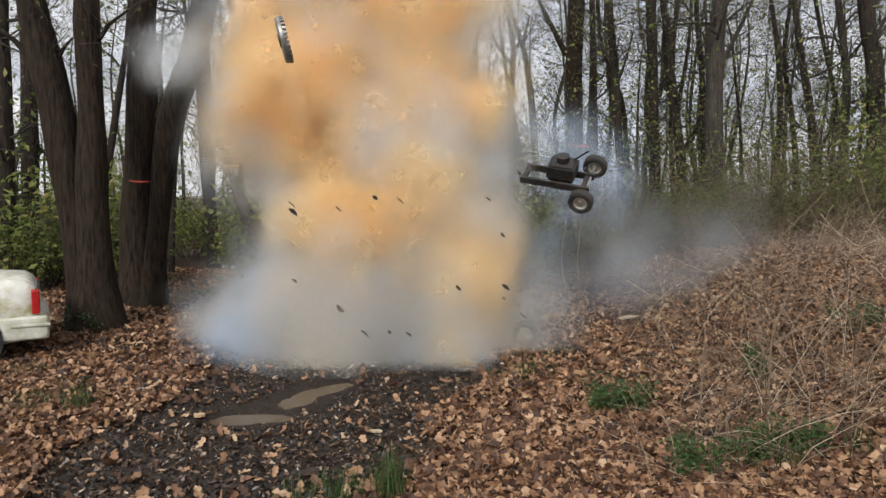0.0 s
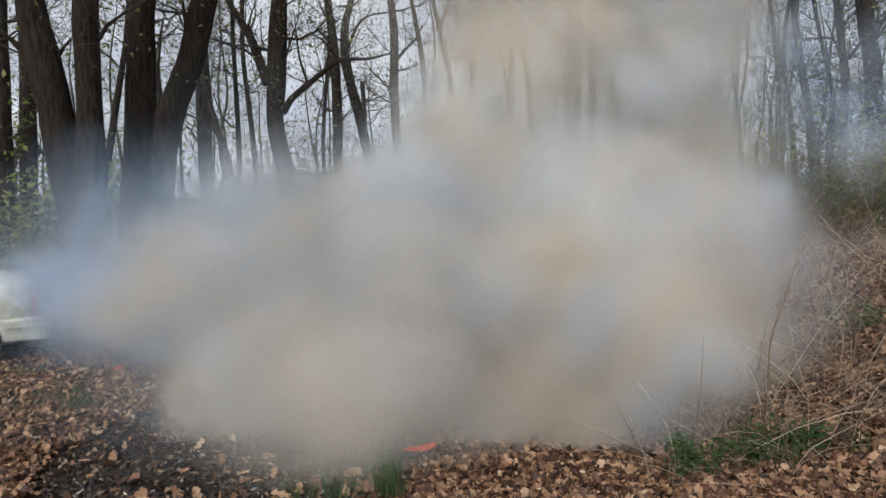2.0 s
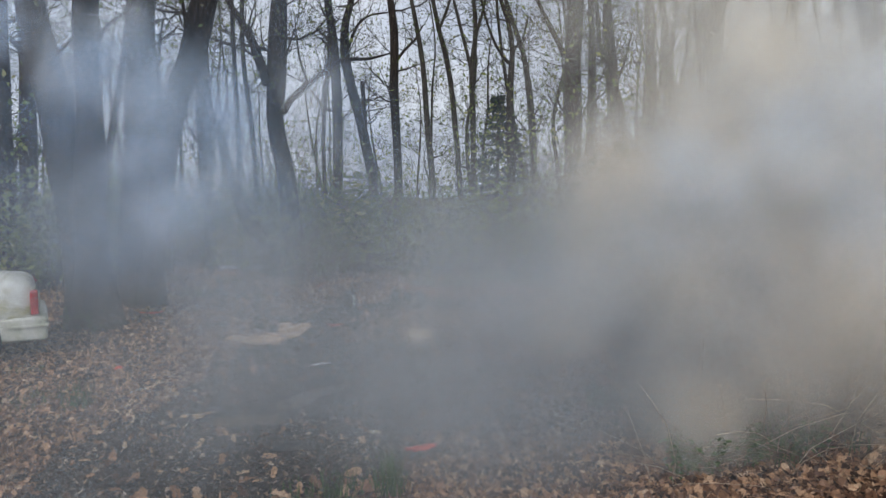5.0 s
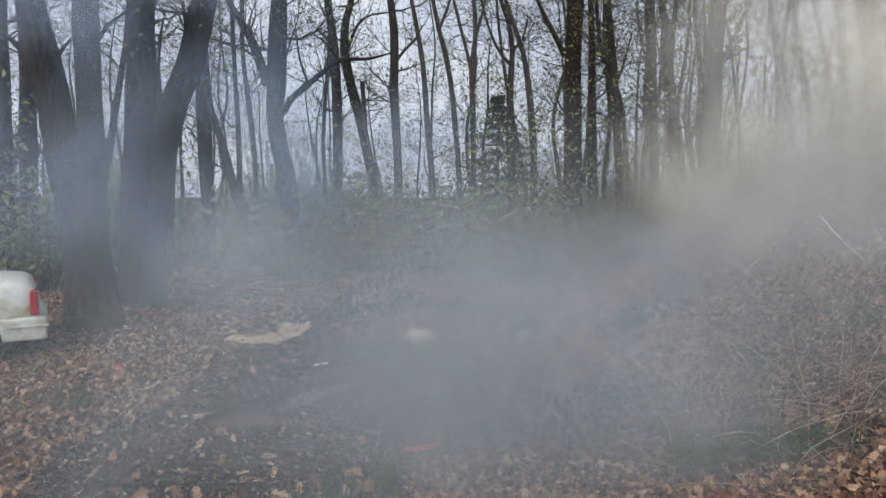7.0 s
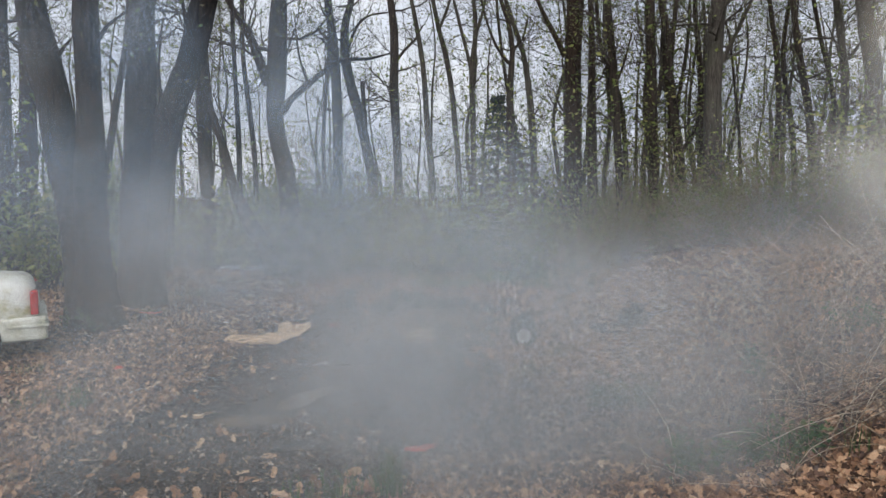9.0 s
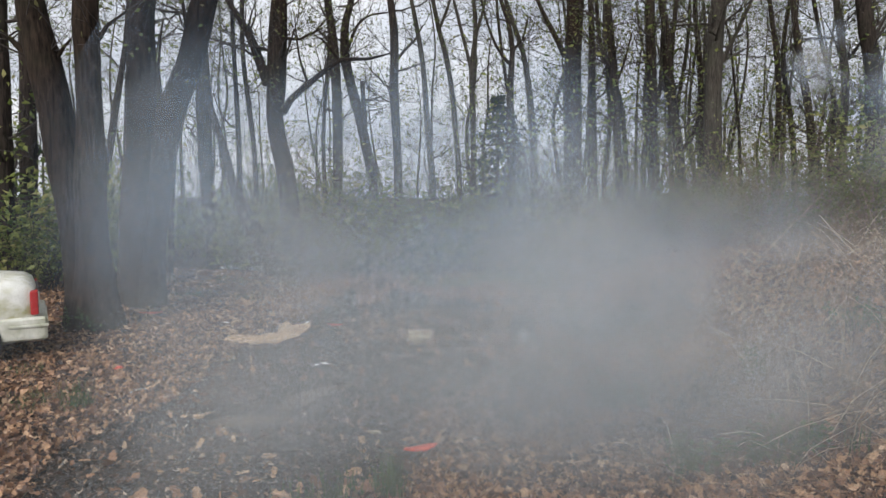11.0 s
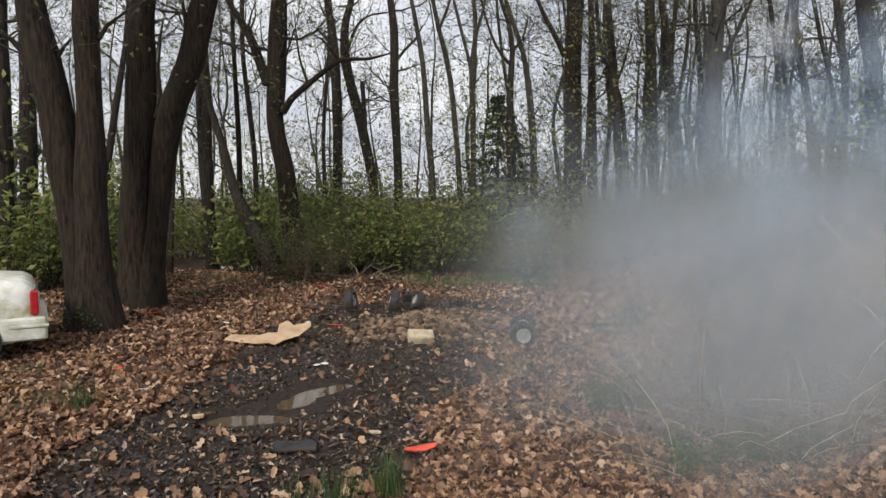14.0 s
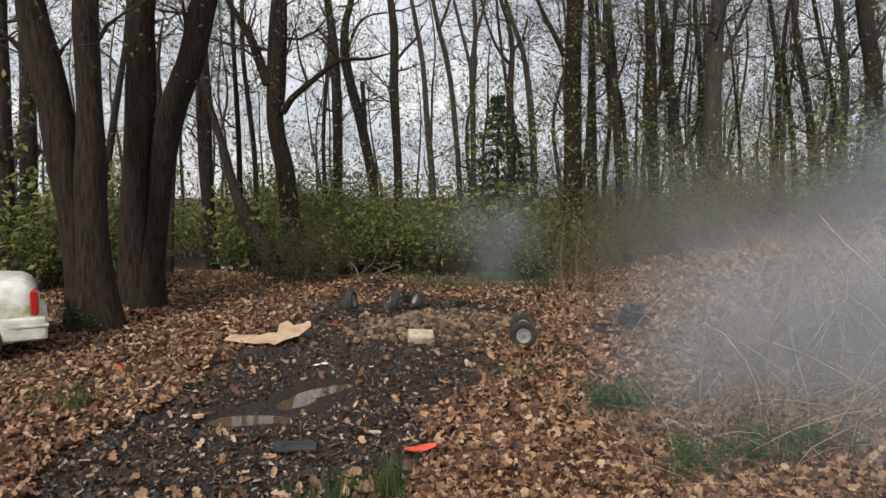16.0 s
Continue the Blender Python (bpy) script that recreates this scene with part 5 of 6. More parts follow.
# each billow: number of puffs, their kinds from its heart to its rim, their sizes, and rows of time, centre, reach in x, y, z
BILLOWS = [
    # the orange heart of the rising head, with its pale rim
    (58, ("orange", "orange", "pale"), (0.85, 1.3), [
        (0.0, (-1.1, 9.8, 3.55), 2.25, 1.2, 2.0), (0.5, (-0.75, 9.8, 3.85), 3.05, 1.7, 2.1), (1.0, (-0.05, 9.7, 4.45), 3.3, 1.9, 2.1), (1.5, (0.8, 9.6, 5.3), 3.5, 2, 2.1), (2.0, (1.6, 9.4, 6.8), 3.7, 2, 2.1),
        (2.5, (2.2, 9.3, 8.6), 3.8, 2, 2), (3.0, (2.7, 9.2, 10.2), 3.9, 2, 2), (4.2, (3.6, 9, 13), 4, 2, 2), (6.3, (6, 9, 16), 4, 2, 2), (9.2, (10, 9, 18), 4, 3, 3), (16.0, (21, 9, 20), 5, 3, 3)]),
    # the orange part of the stem, drawn up after it
    (30, ("orange", "orange", "cream"), (0.8, 1.2), [
        (0.0, (-0.6, 8.5, 1.05), 1.45, 0.8, 1.15), (0.5, (-0.4, 8.7, 1.8), 1.7, 0.9, 1.2), (1.0, (0.1, 9.2, 3.4), 1.8, 1.2, 1.1), (1.5, (0.8, 9.2, 4.7), 2.2, 1.3, 1.2), (2.0, (1.4, 9.1, 6.3), 2.6, 1.4, 1.4),
        (3.0, (2.3, 9, 9.4), 2.8, 1.6, 1.6), (4.2, (3.4, 9, 12), 3, 2, 2), (6.3, (6, 9, 15), 3, 2, 2), (9.2, (10, 9, 17), 4, 2, 2), (16.0, (21, 9, 19), 5, 3, 3)]),
    # the cream part of the head behind it, which rises over the wood
    (26, ("cream", "cream", "pale"), (0.8, 1.3), [
        (0.0, (-1.05, 10.4, 3.3), 2.1, 1.0, 1.7), (0.5, (-0.5, 10.3, 3.6), 2.7, 1.4, 1.8), (1.0, (0.35, 10.1, 3.9), 3.2, 1.8, 1.9), (1.5, (1.3, 9.9, 4.5), 3.3, 2.0, 2.0),
        (2.0, (2.4, 9.7, 5.3), 3.4, 2.2, 2.1), (2.5, (3.3, 9.4, 6.6), 3.6, 2.2, 2.1), (3.0, (4.2, 9.2, 8.0), 3.8, 2.2, 2.1), (4.2, (6.0, 9, 10.5), 4.0, 2.4, 2.3), (6.3, (10, 9, 12), 4, 2.4, 2.6), (9.2, (15, 9, 13), 4, 2.4, 3), (16.0, (25, 9, 14), 5, 3, 3)]),
    # the cream veil that it leaves hanging between the trees
    (34, ("veil",), (1.5, 2.3), [
        (0.0, (-0.9, 10.4, 2.9), 1.2, 0.8, 1.2), (0.5, (-0.5, 10.4, 3.1), 1.6, 1.0, 1.4), (1.0, (0.3, 10.3, 3.3), 2.1, 1.3, 1.6), (1.5, (1.4, 10.1, 3.5), 2.7, 1.6, 1.9), (2.0, (2.5, 9.9, 3.6), 3.2, 1.8, 2.1), (2.5, (3.3, 9.8, 3.6), 3.4, 2, 2.2), (3.0, (3.7, 9.6, 3.5), 3.5, 2, 2.2), (4.2, (4.6, 9.3, 3.2), 3.2, 2, 2.2),
        (5.2, (4.9, 9, 3.1), 3.4, 2, 2.2), (6.3, (5.2, 9, 3.0), 3.4, 2, 2.2), (7.5, (6.6, 9, 2.9), 3.2, 2, 2.1), (9.2, (8.6, 9, 2.7), 2.8, 2, 2), (11.3, (9.6, 9, 2.7), 2.8, 2, 2), (16.0, (12.5, 9, 2.7), 3, 2, 2)]),
    # the cream part of the stem
    (34, ("cream", "cream", "pale"), (0.95, 1.5), [
        (0.0, (-0.72, 10.2, 1.3), 1.6, 0.9, 1.2), (0.5, (-0.4, 9.6, 1.5), 1.7, 1.0, 1.2), (1.0, (0.1, 8.9, 1.65), 2.0, 1.3, 1.3), (1.5, (0.6, 8.6, 1.7), 2.4, 1.5, 1.3), (2.0, (1.25, 8.3, 1.65), 2.7, 1.6, 1.3),
        (2.5, (1.9, 8.1, 1.6), 3.0, 1.7, 1.4), (3.0, (2.6, 8, 1.6), 3.2, 1.8, 1.4), (3.5, (3.2, 7.8, 1.7), 3.2, 1.8, 1.5), (4.2, (4.1, 7.6, 1.8), 3.2, 1.8, 1.6), (5.2, (5.6, 7.5, 1.9), 3.0, 1.8, 1.6), (6.3, (7.6, 7.5, 1.962), 2.6, 1.8, 1.7),
        (7.5, (9.6, 7.5, 1.962), 2.4, 1.8, 1.8), (9.2, (11.6, 7.5, 2.023), 2.4, 2, 2), (11.3, (13.2, 7.5, 2.023), 3, 2, 2), (16.0, (19, 7.5, 2.023), 4, 2, 2)]),
    # the skirt along the ground
    (60, ("cream", "cream", "pale"), (0.85, 1.4), [
        (0.0, (-0.95, 8.7, 0.15), 1.75, 1.0, 0.4), (0.5, (-1.0, 7.7, 0.4), 2.1, 1.2, 0.65), (1.0, (-0.75, 7.1, 0.5), 2.5, 1.3, 0.8), (1.5, (-0.5, 6.5, 0.55), 2.7, 1.3, 0.95), (2.0, (-0.05, 6.1, 0.65), 2.9, 1.4, 1.05),
        (2.5, (0.6, 5.3, 0.6), 2.9, 1.4, 1.1), (3.0, (1.3, 5.0, 0.6), 2.9, 1.4, 1.2), (3.5, (1.9, 4.9, 0.7), 2.9, 1.4, 1.2), (4.2, (2.7, 5.0, 0.8), 2.9, 1.5, 1.3), (5.2, (4.3, 5.6, 1.0), 2.9, 1.7, 1.4),
        (6.3, (6.7, 5.9, 1.08), 2.8, 1.8, 1.5), (7.5, (9.2, 6.2, 1.18), 2.7, 2, 1.8), (9.2, (11.8, 6.8, 1.223), 3, 2, 2), (11.3, (14, 6.8, 1.336), 3, 2, 2), (16.0, (19.3, 6.8, 1.336), 4, 2, 2)]),
    # smoke that lingers low over the track, then drifts off
    (44, ("haze",), (1.4, 2.2), [
        (0.0, (-0.692, 8.8, 0.358), 0.9, 1.0, 0.4), (0.5, (-0.59, 8.4, 0.499), 1.3, 1.2, 0.5), (1.0, (-0.606, 7.7, 0.551), 1.8, 1.4, 0.7), (1.5, (-0.61, 7, 0.614), 2.2, 1.5, 0.9), (2.0, (-0.567, 6.5, 0.596), 2.6, 1.6, 1.0),
        (3.0, (-0.218, 5.9, 0.716), 3.0, 1.8, 1.2), (4.2, (0.069, 5.1, 0.659), 3.8, 1.8, 1.2), (5.2, (0.146, 4.8, 0.609), 4.2, 1.7, 1.1), (6.3, (0.179, 4.6, 0.584), 4.3, 1.6, 1.0), (7.5, (0.179, 4.6, 0.584), 4.4, 1.6, 1.0), (9.2, (0.14, 4.6, 0.584), 4.5, 1.6, 1.0),
        (10.2, (0.54, 4.7, 0.515), 4.2, 1.6, 1.0), (11.3, (1.119, 4.8, 0.486), 3.8, 1.7, 1.0), (12.0, (1.72, 4.9, 0.498), 3.4, 1.7, 1.0), (12.5, (2.175, 4.9, 0.498), 3.1, 1.7, 1.0), (13.0, (2.599, 5, 0.47), 2.9, 1.7, 1.0), (14.0, (3.122, 5.1, 0.485), 2.7, 1.7, 1.0), (15.0, (3.6, 5.1, 0.5), 2.7, 1.7, 1.0), (16.0, (4.2, 5.1, 0.5), 2.7, 1.7, 1.0)]),
    # the lobe that rolls out beside the car
    (18, ("lobe",), (0.8, 1.2), [
        (0.0, (-2.266, 8.6, 0.101), 0.4, 0.5, 0.25), (0.5, (-2.739, 8.3, 0.34), 0.5, 0.5, 0.35), (1.0, (-3.145, 8.1, 0.48), 0.6, 0.6, 0.45), (1.5, (-3.398, 7.9, 0.516), 0.75, 0.7, 0.55), (2.0, (-3.677, 7.8, 0.665), 1.1, 0.8, 0.7), (2.5, (-3.86, 7.8, 0.993), 1.5, 0.9, 0.9),
        (3.0, (-3.913, 7.8, 1.319), 1.9, 1, 1.1), (3.5, (-3.966, 7.8, 1.642), 2.2, 1.1, 1.3), (4.2, (-4.137, 7.9, 1.9), 2.5, 1.2, 1.5), (5.2, (-4.595, 8, 3.202), 3.0, 1.4, 1.8), (6.3, (-4.896, 8, 5.095), 3.2, 1.6, 2.1), (7.5, (-4.935, 8, 6.922), 3.4, 1.8, 2.4),
        (9.2, (-4.864, 8, 8.395), 3.8, 2, 2.6), (11.3, (-3.581, 8, 9.543), 4, 2, 2.6), (16.0, (-1.712, 8, 11.217), 4, 2, 2.6)]),
    # the blue veil over the old trees
    (26, ("blue",), (1.2, 1.9), [
        (0.0, (-1.236, 9, 0.247), 0.8, 0.8, 0.4), (0.5, (-1.575, 8.8, 0.432), 1.0, 0.9, 0.5), (1.0, (-2.182, 8.6, 0.683), 1.3, 1, 0.7), (1.5, (-2.689, 8.4, 0.852), 1.6, 1.1, 0.9), (2.0, (-3.032, 8.2, 1.015), 1.9, 1.2, 1.0),
        (3.0, (-3.407, 8, 1.57), 2.4, 1.4, 1.2), (4.2, (-3.661, 8, 1.9), 2.6, 1.5, 1.4), (5.2, (-3.713, 8, 2.294), 2.8, 1.6, 1.8), (6.3, (-3.708, 8, 2.425), 3.0, 1.7, 2.0), (7.5, (-3.577, 8, 2.425), 3.2, 1.8, 2.0),
        (9.2, (-3.055, 8, 2.294), 3.5, 2, 2.0), (10.2, (-1.744, 8, 1.9), 3.5, 2, 1.5), (11.3, (0.106, 8, 1.768), 3.5, 2, 1.5), (12.0, (1.737, 8.2, 1.697), 3.1, 2, 1.5), (12.5, (2.685, 8.4, 1.623), 2.9, 2, 1.4), (13.0, (3.461, 8.6, 1.616), 2.8, 2, 1.4), (14.0, (4.737, 9, 1.677), 2.7, 2, 1.3), (15.0, (6.52, 9, 1.752), 2.6, 2, 1.3), (16.0, (8.301, 9, 1.826), 2.5, 2, 1.3)]),
    # the upper puff thrown out with the chassis
    (20, ("blue", "blue", "lobe"), (0.7, 1.1), [
        (0.0, (1.9, 10.9, 2.3), 0.7, 0.4, 0.8), (0.5, (2.2, 10.4, 2.7), 0.9, 0.6, 0.9), (1.0, (2.9, 9.8, 3.1), 1.5, 0.8, 1.2), (1.5, (3.9, 9.6, 3.3), 1.7, 0.9, 1.3), (2.0, (4.6, 9.4, 3.3), 1.8, 1, 1.4), (3.0, (4.97, 9, 3.22), 1.6, 1.2, 1.4), (4.2, (5.2, 9, 3.002), 1.8, 1.4, 1.5),
        (6.3, (5.578, 9, 2.783), 2.0, 1.5, 1.6), (7.5, (6.316, 9, 2.783), 2.1, 1.5, 1.6), (9.2, (7.202, 9, 2.783), 2.2, 1.5, 1.6), (11.3, (6.362, 10, 2.881), 2.4, 1.5, 1.6), (13.0, (6.031, 10, 2.962), 2.4, 1.5, 1.6), (14.5, (6.69, 10, 2.881), 2.2, 1.5, 1.6), (16.0, (8.007, 10, 2.8), 2.0, 1.5, 1.6)]),
    # dust blown over the bank
    (22, ("haze", "thin"), (0.9, 1.5), [
        (0.0, (3.46, 10.5, 0.854), 2.0, 1.0, 0.5), (0.5, (3.423, 10.4, 1.038), 1.9, 1.0, 0.6), (1.0, (3.435, 10.2, 1.309), 1.8, 1.1, 0.8), (1.5, (3.626, 9.8, 1.333), 1.8, 1.2, 1.0), (2.0, (3.909, 9.5, 1.35), 2.0, 1.3, 1.1), (3.0, (4.079, 9, 1.304), 2.4, 1.5, 1.2), (4.2, (4.159, 9, 1.154), 2.8, 1.6, 1.2),
        (6.3, (3.715, 9, 1.004), 3.2, 1.6, 0.9), (9.2, (3.422, 9, 0.778), 3.2, 1.6, 0.5), (11.3, (4.012, 9, 1.079), 2.8, 1.6, 0.8), (13.0, (4.976, 9, 1.304), 2.4, 1.6, 0.8), (14.5, (6.104, 9, 1.154), 2.2, 1.5, 0.6), (16.0, (8.009, 9, 0.626), 2.2, 1.4, 0.6)]),
    # a last wisp over the clearing
    (5, ("thin",), (0.9, 1.3), [
        (0.0, (-1.245, 10.5, 2.331), 0.5, 0.5, 0.8), (1.0, (-1.245, 10.5, 2.331), 0.8, 0.6, 1.0), (3.0, (-0.763, 11, 1.9), 1.5, 0.8, 1.0), (6.3, (0.357, 12, 1.603), 1.6, 0.8, 0.8), (9.2, (0.656, 12, 1.404), 1.5, 0.8, 0.6), (12.5, (1.452, 12, 1.404), 1.1, 0.6, 0.5), (16.0, (1.253, 12, 1.404), 1.1, 0.5, 0.5)]),
]


def make_smoke():
    """The cloud with its puffs; returns each puff with the rows of its way."""
    cloud = thing("smoke_cloud", pose(0, 0, 0), "billowing orange and grey smoke drifting over the clearing", "smoke")
    rng = random.Random(404)
    ways = []
    for number, kinds, (small, large), rows in BILLOWS:
        for i in range(number):
            far_out = rng.random() ** 0.42
            kind_name = kinds[min(int(far_out ** 3 * len(kinds) * 1.05), len(kinds) - 1)]
            ob = new("smoke_puff", PUFFS[kind_name][rng.randrange(4)])
            ob.parent = cloud
            s = rng.uniform(small, large)
            ob.scale = (s * rng.uniform(0.9, 1.2), s, s * rng.uniform(0.85, 1.1))
            u = Vector((rng.gauss(0, 1), rng.gauss(0, 1), rng.gauss(0, 1))).normalized() * far_out
            a, w = rng.uniform(0, 360), rng.uniform(-9, 9)
            tilt, ph = rng.uniform(0, 360), rng.uniform(0, 6.283)
            path = []
            for t, c, rx, ry, rz in rows:
                k = min(t / 4, 1) * 0.3
                path.append((t, pose(c[0] + u.x * rx + k * math.sin(0.7 * t + ph), c[1] + u.y * ry, max(c[2] + u.z * rz + k * math.cos(0.6 * t + ph * 2), 0.15), tilt * 0.06, a + w * t, 0)))
            ways.append((ob, path))
    return ways


SMOKE = make_smoke()


# ---- flying wreckage ----
def make_chassis():
    root = thing("mower_chassis", pose(0, 0, 0), "torn black mower chassis with engine and two wheels", "wreck")
    wreck_parts(root)
    return root


chassis = make_chassis()


def make_flywheel():
    root = thing("flywheel", pose(0, 0, 0), "toothed grey steel flywheel spinning through the air", "flywheel")
    bm = bmesh.new()
    ring(bm, [(0.05, -0.02), (0.17, -0.02), (0.185, -0.012), (0.185, 0.012), (0.17, 0.02), (0.15, 0.03), (0.13, 0.012), (0.05, 0.012)], 48, Matrix.Identity(4))
    disc = part("disc", bm, STEEL, root)
    bm = bmesh.new()
    for k in range(30):
        bmesh.ops.create_cube(bm, size=1, matrix=pose(0, 0, 0, 0, 0, 12 * k) @ pose(0.165, 0, 0.03) @ Matrix.Diagonal((0.05, 0.016, 0.03, 1)))
    part("fin_ring", bm, STEEL, root)
    bm = bmesh.new()
    ring(bm, [(0.02, -0.03), (0.055, -0.03), (0.055, 0.03), (0.02, 0.03)], 24, Matrix.Identity(4))
    part("hub", bm, BLACK, root)
    return root


flywheel = make_flywheel()


def flight(start, velocity, spin, rest, times):
    """Rows of a throw: from a place with a velocity until it comes down, then it lies still."""
    rows = []
    for t in times:
        x, y, z = (start[i] + velocity[i] * t for i in range(3))
        z -= 4.9 * t * t
        g = ground_height(x, y) + 0.03
        if z < g:
            break
        rows.append((t, pose(x, y, z, spin[2] + spin[0] * t, 40 + spin[1] * t, spin[2] * t)))
    end = rows[-1][0] + 0.08
    rows.append((end, rest))
    rows.append((16.0, rest))
    return rows


SHARDS = []
for k in range(26):
    s = RS.uniform(0.018, 0.05)
    ob = scrap("flying_shard", "dark torn scrap of metal thrown by the blast", pose(0, 0, 0), ragged(s, s * 0.5, 7, RS, 0.4), 0.008, BLACK if k % 4 else CLOD, "shard", "thrown shards", bend=2.0)
    SHARDS.append(ob)
RED = []
for g, r in (((-3.57, 7.346, 0), 0.07), ((-0.175, 4.916, 0), 0.11), ((-4.602, 10.738, 0), 0.15), ((-2.399, 13.426, 0), 0.16), ((-1.555, 9.715, 0), 0.1), ((5.621, 19.08, 0), 0.22)):
    ob = scrap("red_plastic_scrap", "broken red-orange plastic panel on the leaves", pose(0, 0, 0), ragged(r, r * 0.4, 9, RS, 0.4), 0.008, ORANGE, "plastic scrap", "red plastic scraps", bend=0.8)
    RED.append((ob, on_ground(g, 0.05, RS.uniform(-25, 25), RS.uniform(-15, 15), RS.uniform(0, 180))))


plate = scrap("steel_plate", "bent black steel plate thrown by the blast", pose(0, 0, 0), [(-0.16, -0.09), (-0.1, -0.1), (0.05, -0.08), (0.16, -0.1), (0.17, 0.02), (0.12, 0.1), (0.0, 0.08), (-0.06, 0.1), (-0.15, 0.06)], 0.012, BLACK, "metal plate", bend=0.4)


def make_bucket():
    root = thing("plastic_bucket", pose(0, 0, 0), "white plastic bucket with a blue rim", "bucket")
    bm = bmesh.new()
    ring(bm, [(0.002, -0.15), (0.11, -0.15), (0.135, 0.13), (0.131, 0.13), (0.106, -0.145), (0.002, -0.145)], 32, Matrix.Identity(4))
    part("body", bm, PAPER, root, smooth=False)
    bm = bmesh.new()
    ring(bm, [(0.133, 0.1), (0.143, 0.102), (0.145, 0.14), (0.134, 0.142), (0.13, 0.12)], 32, Matrix.Identity(4))
    part("rim", bm, BLUE, root, "blue rim")
    return root


bucket = make_bucket()


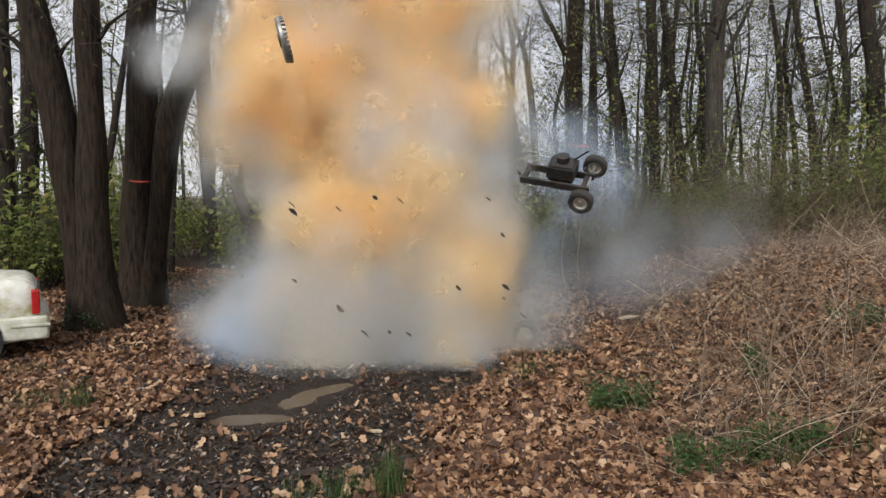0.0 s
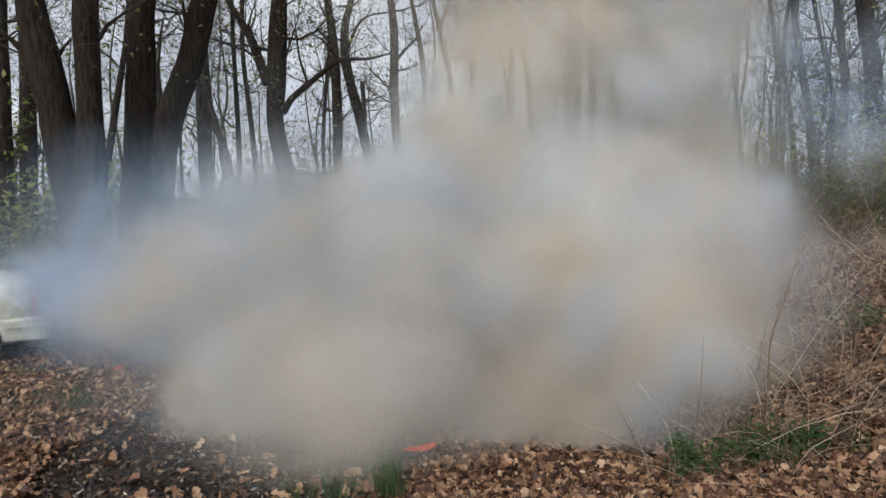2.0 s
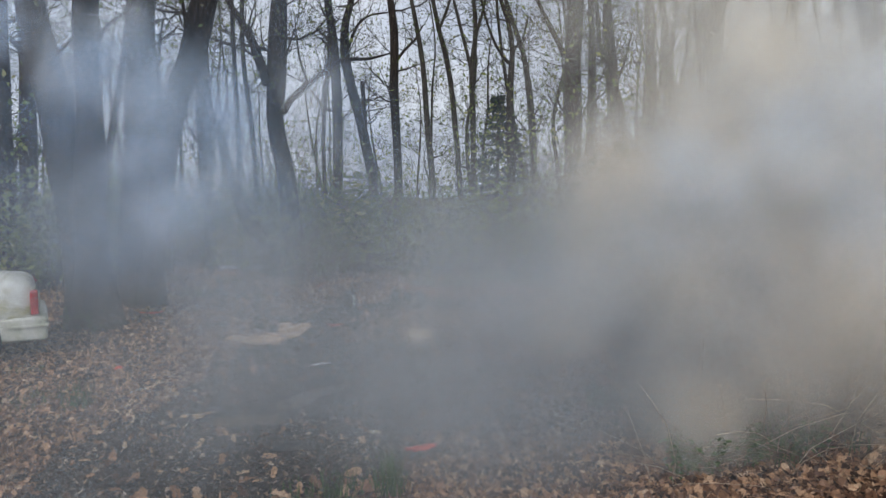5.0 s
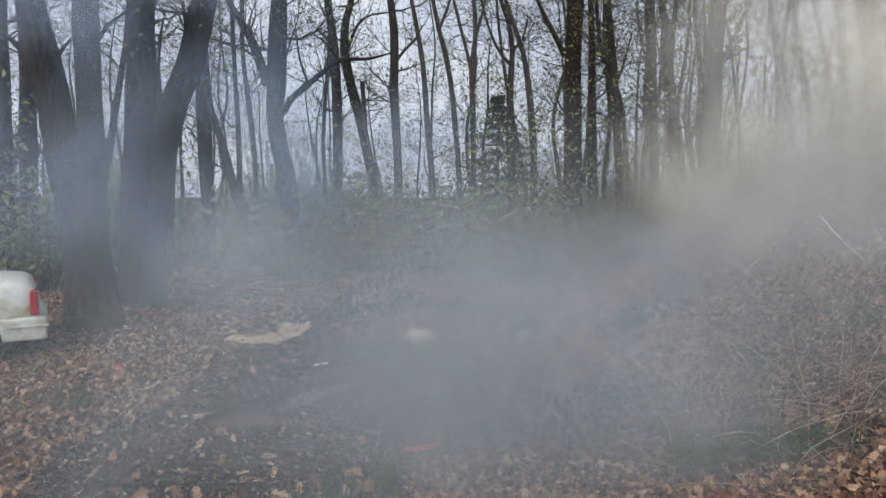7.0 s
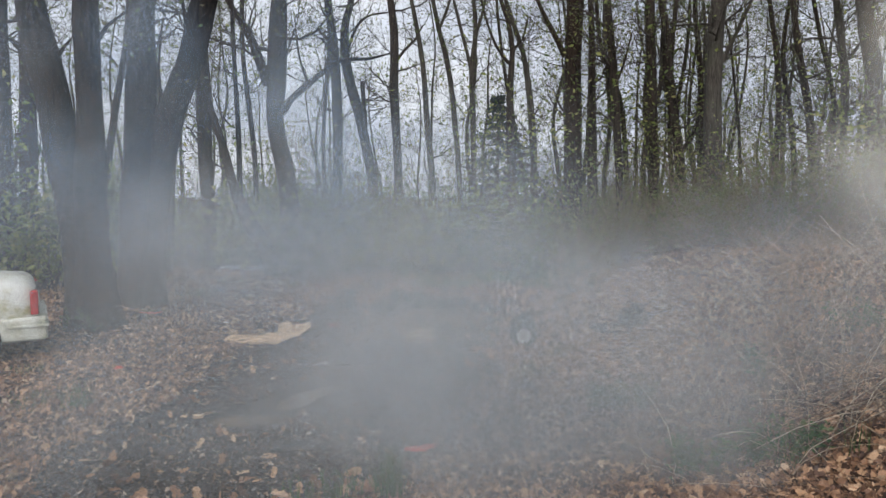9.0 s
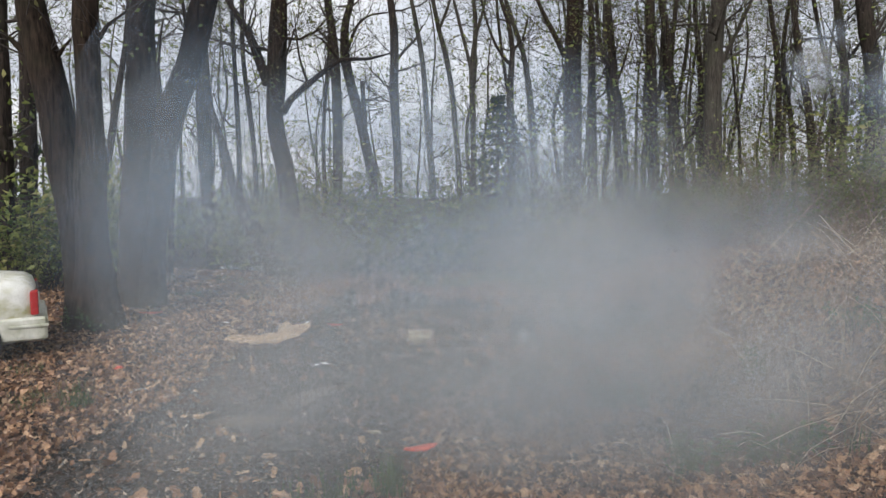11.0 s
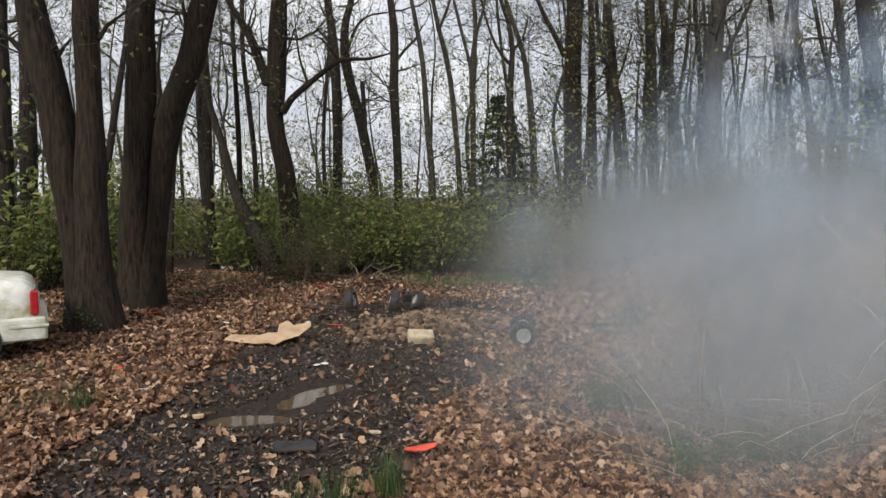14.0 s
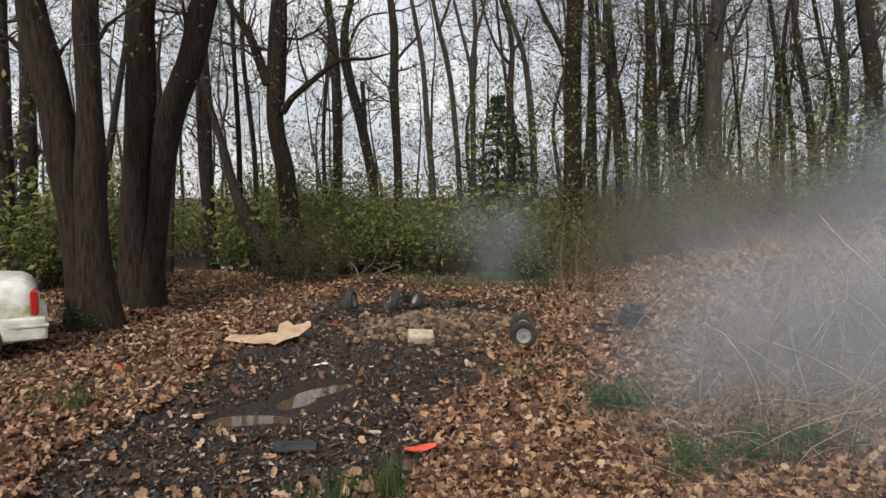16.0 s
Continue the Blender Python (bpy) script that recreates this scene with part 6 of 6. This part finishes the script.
def motions():
    for ob, path in SMOKE:
        walk(ob, path)
    rest = on_ground((2.68, 9.6, 0), 0.0, 8, 4, 20)
    walk(chassis, [(0.0, pose(*(1.664, 9.8, 2.158), 35, 10, -20)), (0.1, pose(*(1.909, 9.8, 1.981), 48, 20, -10)), (0.2, pose(*(2.124, 9.8, 1.722), 60, 32, 0)), (0.3, pose(*(2.262, 9.7, 1.306), 74, 40, 10)),
                   (0.4, pose(*(2.406, 9.6, 0.864), 60, 30, 16)), (0.5, pose(*(2.535, 9.6, 0.42), 35, 15, 20)), (0.6, rest), (16.0, rest)])
    down = on_ground((-3.0, -5.0), 0.03)
    walk(flywheel, [(0.0, pose(*(-1.324, 5.7, 3.178), 0, 76, 12)), (0.1, pose(*(-1.333, 4.6, 2.95), 10, 66, 8)), (0.2, pose(*(-1.146, 3.3, 2.474), 38, 60, 10)), (0.3, pose(*(-0.968, 1.95, 1.852), -10, 72, 5)), (0.4, pose(-1.45, 0.9, 1.2, -30, 60, 10)), (0.6, pose(-2.2, -2.0, 0.6, -20, 30, 20)), (0.8, down), (16.0, down)])
    rng = random.Random(8)
    for k, ob in enumerate(SHARDS):
        start = (rng.uniform(-2.6, 1.2), rng.uniform(6.6, 8.0), rng.uniform(0.3, 2.2))
        vel = (rng.gauss(-0.3, 1.6), rng.uniform(-3, -0.5), rng.uniform(-1, 3.0))
        T = max(0.15, (vel[2] + math.sqrt(vel[2] ** 2 + 19.6 * start[2])) / 9.8)
        lx, ly = start[0] + vel[0] * T, start[1] + vel[1] * T
        walk(ob, flight(start, vel, (rng.uniform(-400, 400), rng.uniform(-400, 400), rng.uniform(40, 200)), on_ground((lx, ly), 0.03, rng.uniform(-10, 10), 0, rng.uniform(0, 90)), [i * 0.1 for i in range(12)]))
    starts = ((0, 0, 0), (0, 0, 0), (-4.686, 10.6, 2.118), (-1.5, 10.5, 3.2), (-1, 9.5, 3.5), (2.5, 12.5, 2.8))
    for (ob, end), s in zip(RED[2:], starts[2:]):
        e = end.translation
        T = 0.5 if s[0] < -4 else 0.75
        rows = []
        for i in range(int(T * 10 + 0.5)):
            t = i * 0.1
            f = t / T
            rows.append((t, pose(s[0] + (e.x - s[0]) * f, s[1] + (e.y - s[1]) * f, s[2] + (e.z - s[2]) * f + 4.9 * f * (1 - f) * T * T, 300 * t, 200 * t, 0)))
        walk(ob, rows + [(T, end), (16.0, end)])
    walk(RED[0][0], [(0.0, pose(*(-4.003, 8, 6.622), 0, 20, 0)), (0.6, pose(*(-4.026, 8, 5.712), 60, 40, 20)), (1.0, pose(*(-4.003, 7.9, 4.004), 120, 50, 30)), (1.1, pose(*(-4.01, 7.9, 3.483), 150, 50, 30)), (1.2, pose(*(-3.942, 7.8, 2.918), 190, 50, 30)),
                     (1.3, pose(*(-3.941, 7.8, 2.284), 240, 40, 30)), (1.45, pose(*(-3.819, 7.7, 1.133), 300, 20, 20)), (1.6, RED[0][1]), (16.0, RED[0][1])])
    walk(RED[1][0], [(0.0, pose(*(-1.23, 7, 6.555), 60, -30, 0)), (0.5, pose(*(-1.104, 6.6, 6.582), 70, -30, 0)), (0.8, pose(*(-1.03, 6.2, 4.616), 80, -30, 0)), (0.9, pose(*(-0.998, 6, 3.687), 85, -28, 0)), (1.0, pose(*(-0.968, 5.8, 2.624), 80, -25, 0)),
                     (1.1, pose(*(-0.894, 5.4, 1.376), 70, 0, 0)), (1.2, pose(*(-0.731, 5.1, 0.044), 50, 25, 0)), (1.3, RED[1][1]), (16.0, RED[1][1])])
    flat = on_ground((-1.118, 4.983, 0), 0.02, 4, 3, 12)
    walk(plate, [(0.0, pose(-1.9, 9.6, 3.0, 60, 30, 0)), (0.1, pose(-1.72, 8.1, 2.95, 80, 60, 0)), (0.2, pose(*(-1.383, 6.5, 2.68), 100, 70, 10)), (0.3, pose(*(-1.373, 6.3, 2.579), 80, 75, 10)), (0.4, pose(*(-1.363, 6.1, 2.36), 75, 40, 10)),
                 (0.5, pose(*(-1.324, 5.9, 2.012), 50, 20, 10)), (0.6, pose(*(-1.223, 5.6, 1.483), 25, 15, 5)), (0.7, pose(*(-1.191, 5.4, 0.816), 6, 3, 2)), (0.82, flat), (16.0, flat)])
    fallen = on_ground((5.792, 8.4, 0.993), 0.14, 80, 0, 40)
    walk(bucket, [(0.0, pose(-0.3, 10.2, 3.2, 0, 0, 0)), (0.4, pose(*(2.934, 8.4, 5.255), 40, 40, 0)), (0.7, pose(*(3.6, 8.2, 4.793), 60, 70, 10)), (0.8, pose(*(3.78, 8.1, 4.313), 50, 60, 15)), (0.9, pose(*(4.009, 8.1, 3.801), 30, 50, 20)), (1.0, pose(*(4.217, 8, 3.189), 20, 20, 20)),
                  (1.1, pose(*(4.491, 8, 2.568), 5, -10, 20)), (1.2, pose(*(4.81, 8.1, 1.913), 20, 35, 20)), (1.3, pose(*(4.968, 8.1, 1.229), 60, 40, 30)), (1.4, fallen), (16.0, fallen)])


motions()
